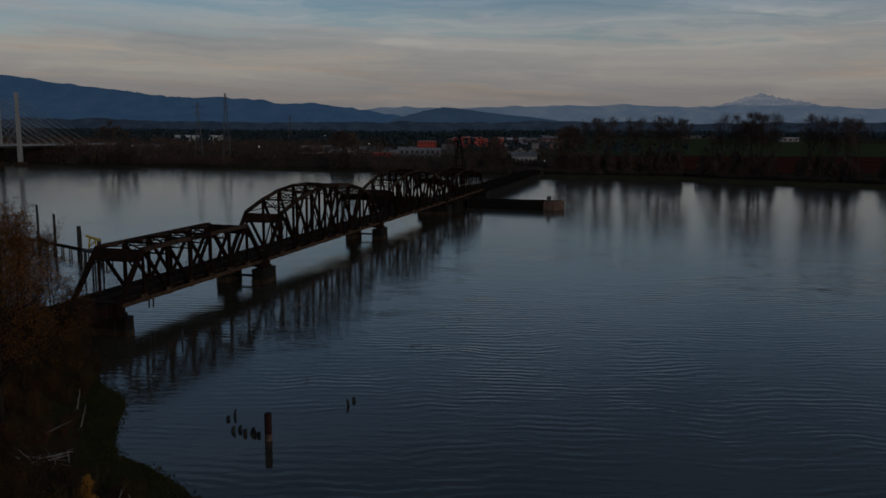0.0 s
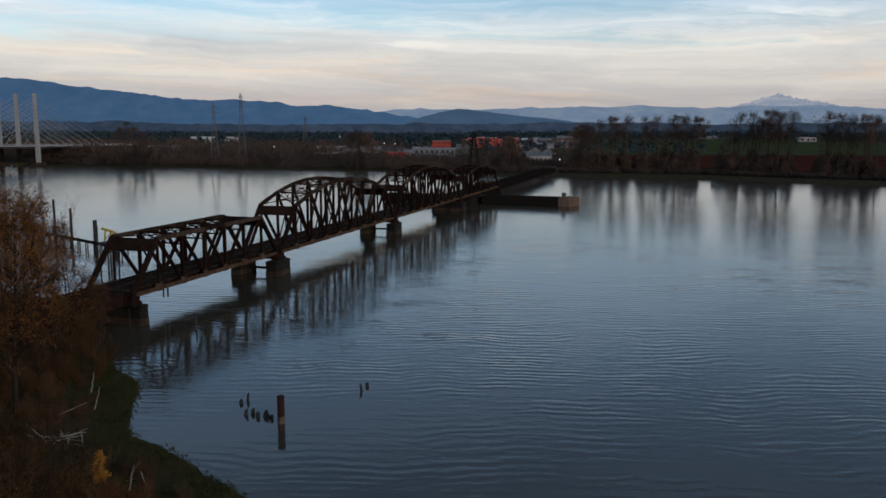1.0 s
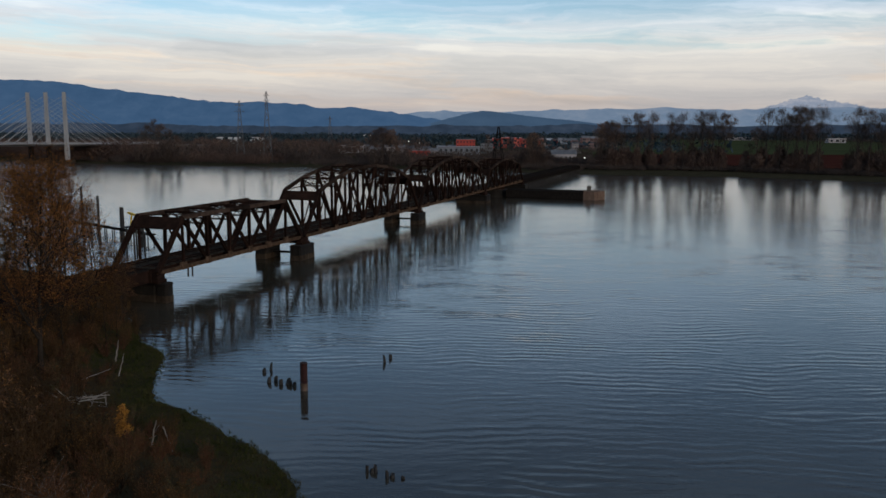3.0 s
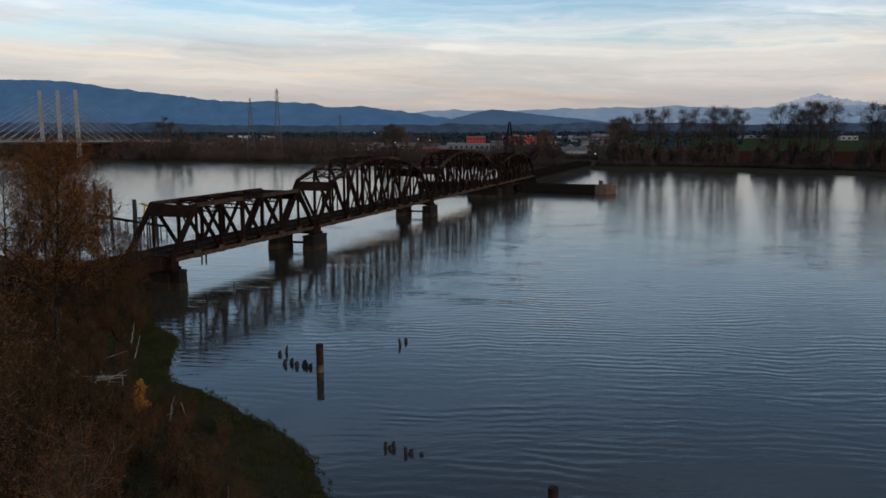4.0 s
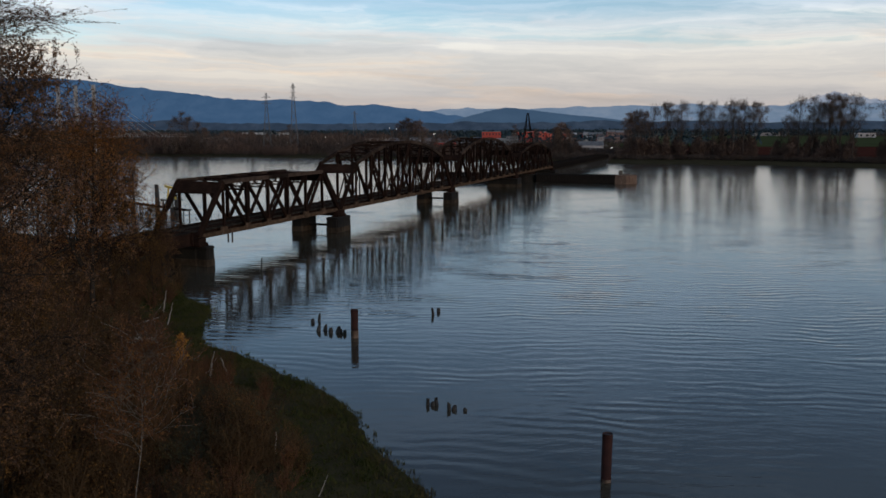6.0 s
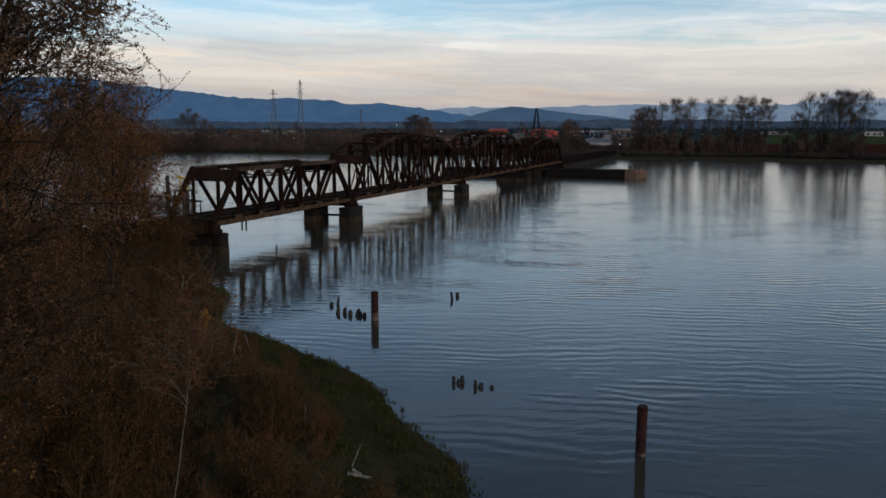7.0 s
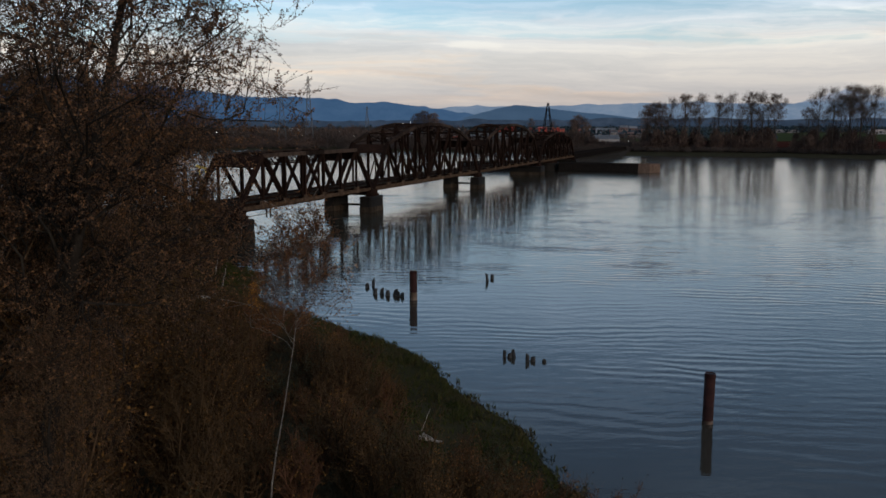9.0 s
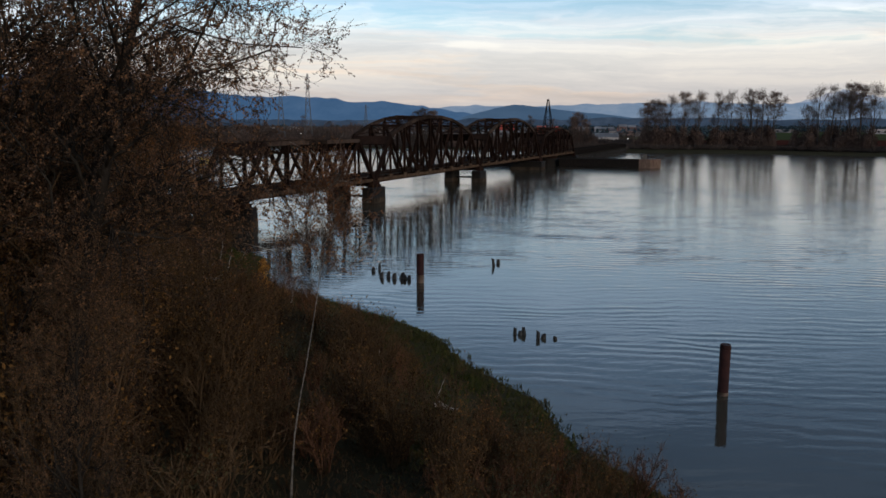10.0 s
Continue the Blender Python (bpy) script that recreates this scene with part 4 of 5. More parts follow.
def again(ob, x, y, z, turn, size, tall=1.0):
    if -110 < x < -40 and 90 < y < 170:
        x, y = beside_track(x, y)
        z = bank(x, y)
        if in_river(np.array([x]), np.array([y]))[0]:
            return None
    c = copy_thing(ob, pose(x, y, z, 0, 0, turn))
    c.matrix_basis = pose(x, y, z, 0, 0, turn) @ Matrix.Diagonal((size, size, size * tall, 1))
    return c


# trees of the near bank
def bank(x, y, sink=0.15):
    return ground_z(x, y) - sink


def low_crown(data, start, k):
    """Flattens what rises above start."""
    for v, _ in data:
        v[:, 2] = np.where(v[:, 2] > start, start + (v[:, 2] - start) * k, v[:, 2])
    return data


plant("cottonwood_tree", low_crown(grow(11, 27, 6.9, 0.36, 0.36, 46, 12, 10, 150000, 0.047, 0.0055, (5.4, 0.6), 0.26, 0.04, top=0.14, wander=0.004, sub=0.42, twig=0.19, limb_r=0.36, wobble=0.15, flat=False), 25.0, 0.3), M_BARK, M_BARK, M_LEAFDARK,
      "tall leaning cottonwood with sparse withered brown leaves", "tree", pose(-26.0, 26.8, bank(-26.0, 26.8)), "bank trees")
plant("birch_tree", grow(23, 13.6, 3.0, 0.046, 0.64, 28, 8, 7, 6500, 0.05, 0.006, (1.9, -0.9), 0.3, wander=0.016, flat=False), M_BIRCH, M_REDTWIG, M_LEAFORANGE,
      "slender white-barked birch with few brown leaves", "tree", pose(-19.75, 33.8, bank(-19.75, 33.8)), "bank trees")
big = plant("cottonwood_tree", grow(31, 23.5, 8.2, 0.34, 0.18, 36, 10, 8, 21000, 0.085, 0.011, (0.5, 0.3), 0.38, wander=0.008, sub=0.48, twig=0.2), M_BARK, M_TWIG, M_LEAF,
            "round-headed cottonwood in thick rusty brown leaf", "tree", pose(-50.5, 92, bank(-50.5, 92)), "bank trees")
thin = plant("cottonwood_tree", grow(37, 22.5, 7.0, 0.26, 0.30, 26, 8, 7, 7000, 0.10, 0.012, (-0.6, 0.4), 0.42, wander=0.008, sub=0.48, twig=0.2), M_BARK, M_TWIG, M_LEAF,
             "half-bare cottonwood with thin brown leaf", "tree", pose(-64.0, 124, bank(-64.0, 124)), "bank trees")
bare = plant("alder_tree", grow(41, 18, 5.6, 0.18, 0.26, 22, 7, 6, 2600, 0.11, 0.013, (0.4, 0.2), 0.45), M_BARK, M_TWIG, M_LEAFDARK,
             "nearly bare alder by the water", "tree", pose(-76, 139, bank(-76, 139)), "bank trees")
young = plant("willow_tree", grow(43, 13, 4.2, 0.14, 0.12, 26, 6, 6, 5500, 0.08, 0.010, (0.3, 0.3), 0.5), M_BARK, M_BRUSH, M_BRUSHLEAF,
              "young willow with rusty brown leaf", "tree", pose(-58, 100, bank(-58, 100)), "bank trees")
dull = plant("alder_tree", grow(47, 26, 7.0, 0.28, 0.16, 44, 10, 8, 34000, 0.066, 0.009, (0.8, 0.3), 0.4, wander=0.006, sub=0.48, twig=0.2), M_BARK, M_BRUSH, M_LEAFDARK,
             "tall alder in dense dull brown leaf", "tree", pose(-30.5, 33, bank(-30.5, 33)), "bank trees")
for src, x, y, turn, size in ((big, -59, 84, 80, 0.92), (big, -47, 71, 200, 0.80), (thin, -60, 108, 140, 0.92), (thin, -74, 138, 30, 0.98), (thin, -72, 112, 300, 0.95), (dull, -42, 52, 60, 0.62),
                              (dull, -38, 40, 120, 0.76), (thin, -52, 60, 250, 0.9), (dull, -31, 18, 200, 0.95), (dull, -47, 46, 310, 0.9), (bare, -70, 150, 90, 1.0),
                              (bare, -80, 156, 10, 0.95), (thin, -84, 146, 170, 0.95), (thin, -88, 130, 45, 0.9), (bare, -57, 129, 220, 0.62), (bare, -72.0, 152.0, 40, 0.95), (thin, -74.5, 145.5, 130, 0.72), (thin, -77.5, 151, 250, 0.7), (dull, -27.5, 33.0, 80, 0.72), (dull, -23.6, 24.6, 10, 0.42), (dull, -26.6, 30.5, 160, 0.46), (dull, -30.0, 37.5, 230, 0.6), (dull, -29.6, 29.8, 77, 1.1), (dull, -33.5, 26.0, 140, 1.13)):
    again(src, x, y, bank(x, y), turn, size)

# shrubs, thickest away from the water
def shrub_data(seed, H, spread, stems, leaf_n, leaf_s, twig_r=0.012):
    rng = np.random.default_rng(seed)
    a = rng.uniform(0, 2 * np.pi, stems)
    tilt = rng.uniform(0.05, 0.55, stems) * spread
    s = np.linspace(0, 1, 6)[None, :, None]
    tip = np.stack([np.cos(a) * tilt, np.sin(a) * tilt, rng.uniform(0.65, 1.0, stems) * H], 1)
    foot = np.stack([np.cos(a) * 0.2, np.sin(a) * 0.2, np.zeros(stems)], 1)
    wob = np.cumsum(rng.normal(0, 0.05 * H, (stems, 6, 3)), axis=1) * s * 0.6
    P = foot[:, None] + (tip - foot)[:, None] * s + wob
    R = np.linspace(1, 0.35, 6)[None] * np.full((stems, 1), 0.028 * H ** 0.5)
    B, RB = sprout(P, R, 8, 0.12, lambda t: 0.42 * H * (1.1 - 0.6 * t), 0.5, 0.35, rng, 4, 0.65)
    C, RC = sprout(B, RB, 10, 0.12, lambda t: 0.17 * H * (1.1 - 0.4 * t), 0.55, 0.25, rng, 2, 0.7)
    wood = merge([tubes(P, R, 4), tubes(B, np.maximum(RB, twig_r), 3)])
    return wood, slivers(C[:, 0], C[:, 1] - C[:, 0], np.linalg.norm(C[:, 1] - C[:, 0], axis=1), np.maximum(RC, twig_r * 0.7)[:, :1] * 3.0, rng), leaves_on(C, leaf_n, leaf_s, 0.08 * H ** 0.5, rng, 0.0)


KINDS = [plant("willow_shrub", shrub_data(51, 4.2, 1.9 * 2, 9, 900, 0.07), M_BRUSH, M_BRUSH, M_BRUSHLEAF, "bushy brown willow shrub, nearly leafless", "shrub", pose(-46, 80, bank(-46, 80)), "bank shrubs", "foliage"),
         plant("dogwood_shrub", shrub_data(52, 3.0, 1.7 * 2, 9, 700, 0.065), M_REDTWIG, M_REDTWIG, M_BRUSHLEAF, "reddish brown dogwood shrub with dry leaves", "shrub", pose(-30, 68, bank(-30, 68)), "bank shrubs", "foliage"),
         plant("bramble_shrub", shrub_data(53, 2.1, 1.9 * 2, 9, 900, 0.085), M_BRUSH, M_BRUSH, M_LEAFGREEN, "low dark green bramble thicket", "shrub", pose(-24, 62, bank(-24, 62)), "bank shrubs", "foliage"),
         plant("hawthorn_shrub", shrub_data(54, 5.2, 1.8 * 2, 8, 1000, 0.085), M_BRUSH, M_BRUSH, M_BRUSHLEAF, "tall brown shrub with rusty leaves", "shrub", pose(-36, 62, bank(-36, 62)), "bank shrubs", "foliage"),
         plant("hazel_shrub", shrub_data(55, 4.6, 1.7 * 2, 8, 1100, 0.075), M_BRUSH, M_BRUSH, M_LEAFORANGE, "shrub in thin orange autumn leaf", "shrub", pose(-27, 48, bank(-27, 48)), "bank shrubs", "foliage")]


def scatter_shrubs():
    rng = random.Random(5)
    n, tries, taken = 0, 0, []
    while n < 330 and tries < 9000:
        tries += 1
        x, y = rng.uniform(-92, 2), rng.uniform(14, 150)
        if n < 270:
            x, y = rng.uniform(-62, 0), rng.uniform(26, 122)
        d = float(near_segments(np.array([x]), np.array([y]), NEAR_SHORE)[0])
        if in_river(np.array([x]), np.array([y]))[0] or d < 7.0 + 2.5 * math.sin(y * 0.23):
            continue
        gap = 1.9 if d < 25 else 2.6
        if any((x - a) ** 2 + (y - b) ** 2 < gap * gap for a, b in taken):
            continue
        bx, by = x + 43.22, y - 205.73          # keep clear of the railway
        if abs(-bx * 0.962 + by * 0.273 - 5) < 8:
            continue
        u = ((x + 43.6) * 0.44 - (y - 88.0) * 0.9, (x + 43.6) * 0.9 + (y - 88.0) * 0.44)      # the heap of driftwood lies open to the river
        if -2.5 < u[0] < 13 and abs(u[1]) < 2.4:
            continue
        if abs(x + 14.4) < 2.4 and 42 < y < 55:         # and before the drift log
            continue
        if (x + 18.4) ** 2 + (y - 29.5) ** 2 < 22 or abs((x + 19.7) - (33.8 - y) * 0.28) < 1.6 and 18 < y < 35:      # open ground before the birch
            continue
        taken.append((x, y))
        if d < 12:
            k = rng.choices(range(5), (2, 5, 4, 0, 1))[0]
            size = rng.uniform(0.5, 0.85)
        elif d < 20:
            k = rng.choices(range(5), (3, 4, 2, 2, 1))[0]
            size = rng.uniform(0.7, 1.1)
        else:
            k = rng.choices(range(5), (4, 2, 1, 4, 2))[0]
            size = rng.uniform(0.9, 1.5)
        again(KINDS[k], x, y, bank(x, y), rng.uniform(0, 360), size, rng.uniform(0.85, 1.2))
        n += 1


scatter_shrubs()
for x, y, turn, size in ((-62, 92, 40, 0.8), (-54, 104, 100, 0.9), (-50, 84, 10, 0.62), (-44, 64, 220, 0.85), (-36, 54, 90, 0.8), (-31, 44, 160, 0.85), (-27, 37, 20, 0.75), (-38, 74, 290, 0.6), (-66, 104, 60, 0.95),
                         (-34, 36, 240, 1.0), (-56, 116, 130, 0.75), (-48, 56, 310, 1.0), (-41, 33, 70, 1.05), (-57, 72, 190, 1.0), (-68, 118, 250, 1.0), (-29, 30, 280, 0.8), (-62, 134, 15, 0.7)):
    again(young, x, y, bank(x, y), turn, size)
# thick brush round the end of the bridge
for x, y, turn, size in ((-61.5, 141, 20, 0.72), (-63.5, 136.5, 130, 0.85), (-67, 134, 240, 0.9), (-59, 122, 60, 0.8), (-64, 127, 310, 0.95), (-70, 129, 170, 0.9), (-58, 133, 95, 0.6), (-74, 131, 15, 0.95),
                         (-79, 136, 280, 1.0), (-66, 121, 200, 0.95), (-75, 121, 45, 1.1), (-60.5, 146, 260, 0.55), (-52, 112, 150, 0.7), (-55, 122, 350, 0.6)):
    again(young, x, y, bank(x, y), turn, size)
for i, (x, y, size) in enumerate(((-59.5, 143.5, 0.75), (-57.5, 139.5, 0.8), (-56.5, 135.5, 0.8), (-55.5, 130.5, 0.8), (-60.5, 138.5, 1.0), (-60.2, 131, 1.1), (-53.8, 126, 0.8), (-57.3, 126.5, 1.0), (-62.5, 144, 0.9),
                                  (-64.5, 140.5, 1.1), (-52.5, 119.5, 0.8), (-56.8, 118.0, 1.1), (-51.0, 114.5, 0.85), (-66.5, 144.0, 1.0), (-62.0, 148.0, 0.8), (-59.0, 147.2, 0.7), (-71, 140, 1.2), (-76, 143, 1.2))):
    again(KINDS[(0, 3, 1, 0, 3)[i % 5]], x, y, bank(x, y), i * 77, size)
for x, y, k, size in ((-8.2, 40.5, 1, 0.95), (-6.2, 39.0, 0, 0.75), (-4.6, 40.2, 1, 0.9), (-9.5, 43.5, 1, 0.7), (-6.8, 43.6, 2, 0.7), (-11.5, 46.0, 2, 0.75), (-12.0, 41.0, 4, 0.7), (-10.0, 36.5, 0, 0.9), (-3.2, 37.5, 1, 0.8)):
    again(KINDS[k], x, y, bank(x, y), x * 40, size)
for x, y, k, size in ((-14.5, 30.5, 1, 0.6), (-13.2, 33.5, 1, 0.65), (-15.6, 38.0, 1, 0.6), (-12.4, 28.0, 0, 0.5), (-11.2, 31.5, 2, 0.8), (-16.4, 26.4, 1, 0.5), (-11.6, 47.6, 2, 0.75), (-10.2, 46.6, 2, 0.85), (-12.2, 44.2, 2, 0.95),
                      (-10.4, 42.2, 2, 0.9), (-13.6, 40.4, 2, 1.0), (-8.6, 44.4, 2, 0.7), (-11.4, 39.6, 2, 0.9), (-9.4, 38.4, 2, 0.95), (-7.6, 41.8, 2, 0.7)):
    again(KINDS[k], x, y, bank(x, y), x * 53, size)
rs = random.Random(17)
for i in range(46):                               # low brush behind the sedge below the birch
    x, y = rs.uniform(-22, -7), rs.uniform(35, 60)
    d = float(near_segments(np.array([x]), np.array([y]), NEAR_SHORE)[0])
    if not in_river(np.array([x]), np.array([y]))[0] and d > 6.2 and not (y < 36.5 and x < -16) and not (abs(x + 14.4) < 2.4 and 42 < y < 55):
        again(KINDS[rs.choice((0, 1, 1, 2, 3))], x, y, bank(x, y), rs.uniform(0, 360), rs.uniform(0.45, 0.8))
plant("larch_sapling", grow(61, 3.3, 1.15, 0.05, 0.06, 34, 5, 4, 3600, 0.075, 0.006, (0.1, 0), 0.7, top=0.12), M_BARK, M_TWIG, M_LEAFYELLOW,
      "small bright yellow sapling among brown shrubs", "sapling", pose(-32.5, 72.7, bank(-32.5, 72.7)), "", "foliage")


# driftwood
def driftwood(a, b, r, label, seed, fork=False):
    rng = random.Random(seed)
    a, b = Vector(a), Vector(b)
    n, pts, rad = 6, [], []
    for i in range(n + 1):
        f = i / n
        pts.append((b - a) * f + Vector((rng.uniform(-1, 1), rng.uniform(-1, 1), rng.uniform(-0.5, 0.5))) * r * 0.55 * (0 < i < n))
        rad.append(r * (1 - 0.6 * f) * rng.uniform(0.9, 1.1))
    g = Geo()
    g.tube(pts, rad, 7)
    if fork:
        g.tube([pts[3], pts[3] + (b - a) * 0.25 + Vector((r * 5, 0, r * 6)), pts[3] + (b - a) * 0.4 + Vector((r * 9, 0, r * 9))], [r * 0.5, r * 0.4, r * 0.15], 6)
    ob = new("driftwood", g.mesh("driftwood", M_DRIFT, True))
    ob.matrix_world = Matrix.Translation(a)
    tagged(ob, label, "driftwood", "driftwood on the bank")


def on(x, y, h):
    return (x, y, ground_z(x, y) + h)


driftwood(on(-43.9, 86.9, 0.5), on(-42.4, 91.6, 1.0), 0.15, "bleached driftwood log lying on the bank", 1)
driftwood(on(-43.2, 86.0, 0.4), on(-42.0, 90.0, 1.1), 0.10, "bleached forked driftwood branch on the bank", 2, True)
driftwood(on(-47.6, 95.6, 0.5), on(-46.9, 102.0, 0.9), 0.08, "thin crooked driftwood branch on the bank", 3)
driftwood(on(-46.0, 102.0, -0.1), on(-45.8, 103.6, 2.6), 0.09, "pale dead snag standing upright", 11)
driftwood(on(-32.4, 79.0, 0.2), on(-32.0, 80.6, 1.7), 0.07, "pale dead stick leaning on the bank", 12)
driftwood(on(-32.3, 78.0, 0.2), on(-31.2, 77.2, 0.9), 0.06, "pale dead stick lying on the bank", 13)
driftwood(on(-49.0, 108, -0.1), on(-48.5, 108.1, 3.1), 0.13, "pale dead snag standing upright", 4)
driftwood(on(-30.6, 74.3, -0.1), on(-30.0, 74.4, 2.8), 0.10, "pale dead stick standing upright", 5)
driftwood(on(-28.5, 74.2, 0.3), on(-29.5, 74.6, 2.4), 0.09, "pale dead stick leaning on the shrubs", 6)
driftwood(on(-20.0, 58.7, -0.1), on(-19.95, 58.7, 1.7), 0.07, "short white stake in the sedge", 7)
driftwood(on(-15.3, 50.6, 0.2), on(-13.9, 51.1, 0.36), 0.15, "pale drift log half buried in sedge", 8)
driftwood(on(-15.1, 51.4, 0.22), on(-14.1, 50.7, 0.36), 0.11, "pale splintered plank in the sedge", 9)
driftwood(on(-15.3, 52.0, 0.1), on(-14.8, 52.6, 1.6), 0.045, "thin pale stick leaning over the sedge", 10)
for i in range(14):
    x, y = -43.6 + 1.7 * math.sin(i * 2.4), 87.6 + 2.2 * math.cos(i * 1.7)
    driftwood(on(x, y, 0.2), on(x + math.cos(i * 1.9) * 1.8, y + math.sin(i * 1.9) * 1.8, 0.5 + 0.4 * (i % 3)), 0.045 + 0.012 * (i % 3), "grey driftwood stick in a tangled heap", 20 + i)


def sedge():
    """Grass and sedge on the low bank: one mesh of blades."""
    rng = np.random.default_rng(71)
    n = 420000
    x, y = rng.uniform(-62, 6, n), rng.uniform(18, 132, n)
    d = near_segments(x, y, NEAR_SHORE)
    wet = in_river(x, y)
    frayed = 0.15 + 0.75 * np.clip(np.sin(x * 1.9 + 2 * np.sin(y * 0.8)) * np.sin(y * 2.3 + np.sin(x * 1.3)) + 0.35 * np.sin(x * 5.1 + y * 3.7), 0, 1)
    keep = np.where(wet, d < frayed, (d < 26) & (rng.uniform(0, 1, n) < np.clip(1.25 - d / 26, 0.45, 1)))
    x, y, d, wet = x[keep], y[keep], d[keep], wet[keep]
    z = np.where(wet, 0.0, land_height(x, y))
    patch = 0.5 + 0.5 * np.sin(x * 1.7 + np.sin(y * 1.1) * 2) * np.sin(y * 1.6 + np.sin(x * 0.6) * 2)
    tuft = (np.sin(x * 5.3 + 2 * np.sin(y * 2.9)) * np.sin(y * 4.7 + 1.5 * np.sin(x * 3.1)) > 0.45)
    h = 0.62 * (0.16 + 0.28 * patch + 0.30 * tuft) * rng.uniform(0.5, 1.3, len(x)) * np.clip(d / 1.5 + 0.55, 0, 1) * np.where(np.sin(x * 0.9 + 1.7 * np.sin(y * 0.7)) * np.sin(y * 1.1 + x * 0.4) > 0.25, 1.7, 1.0)
    a = rng.uniform(0, np.pi, len(x))
    w = 0.025 + 0.035 * rng.uniform(0, 1, len(x))
    lx, ly = rng.normal(0, 0.5, len(x)) * h, rng.normal(0, 0.5, len(x)) * h
    base = np.stack([x, y, z - 0.03], 1)
    off = np.stack([np.cos(a) * w, np.sin(a) * w, np.zeros(len(x))], 1)
    V = np.stack([base - off, base + off, base + np.stack([lx, ly, h], 1)], 1).reshape(-1, 3)
    green = d < 7.5 + 3.0 * np.sin(x * 0.33 + np.sin(y * 0.21)) + rng.normal(0, 1.2, len(d)) + np.where(y < 62, 2.5, 0)
    V = V.reshape(-1, 3, 3)
    for name, sel, mat, label in (("sedge_grass", green, M_GRASS, "dull green and straw sedge along the water's edge"), ("dry_grass", ~green, M_DRYGRASS, "withered red-brown grass under the shrubs")):
        W = V[sel].reshape(-1, 3)
        tagged(new(name, fast_mesh(name, W, np.arange(len(W)).reshape(-1, 3), mat)), label, "grass", kind="stuff")


sedge()


# ---- far bank ----
def far_shore_y(x):
    return float(np.interp(x, [p[0] for p in FAR_SHORE], [p[1] for p in FAR_SHORE]))


def clump_trees(name, label, mat, spots, seed, per=16, leaf=0.11, twiggy=False):
    """Many far trees or bushes as ragged heaps of small leaf or twig sprays; spots: x, y, height, width."""
    rng = np.random.default_rng(seed)
    S = np.asarray(spots)
    n = len(S)
    u = rng.normal(0, 1, (n, per, 3))
    u /= np.linalg.norm(u, axis=2, keepdims=True)
    u *= rng.uniform(0.2, 1.0, (n, per, 1)) ** 0.5
    h, w = S[:, 2][:, None], S[:, 3][:, None]
    z = land_height(S[:, 0], S[:, 1])[:, None]
    squeeze = np.clip(1.15 - 0.45 * (u[..., 2] + 1) * 0.5 * rng.uniform(0.2, 1.4, (n, 1)), 0.2, 1.2)
    C = np.stack([S[:, 0][:, None] + u[..., 0] * w / 2 * squeeze, S[:, 1][:, None] + u[..., 1] * w / 2, z + h * (0.42 + 0.40 * u[..., 2])], 2)
    size = np.repeat(np.maximum(h * leaf, 0.5), per, axis=1).ravel()
    if twiggy:
        D = u.reshape(-1, 3) * np.array([0.7, 0.7, 0.25]) + rng.normal(0, 0.35, (n * per, 3)) + np.array([0, 0, 0.9])
        V, F = slivers(C.reshape(-1, 3), D, size * 2.6, size[:, None] * 0.5, rng)
        V[:, 2] = np.maximum(V[:, 2], np.repeat(np.repeat(z, per, axis=1).ravel(), 3) - 0.3)
    else:
        V, F = diamonds(C.reshape(-1, 3), size, rng)
        V[:, 2] = np.maximum(V[:, 2], np.repeat(np.repeat(z, per, axis=1).ravel(), 4) - 0.3)
    ob = new(name, fast_mesh(name, V, F, mat))
    tagged(ob, label, "trees", kind="stuff")


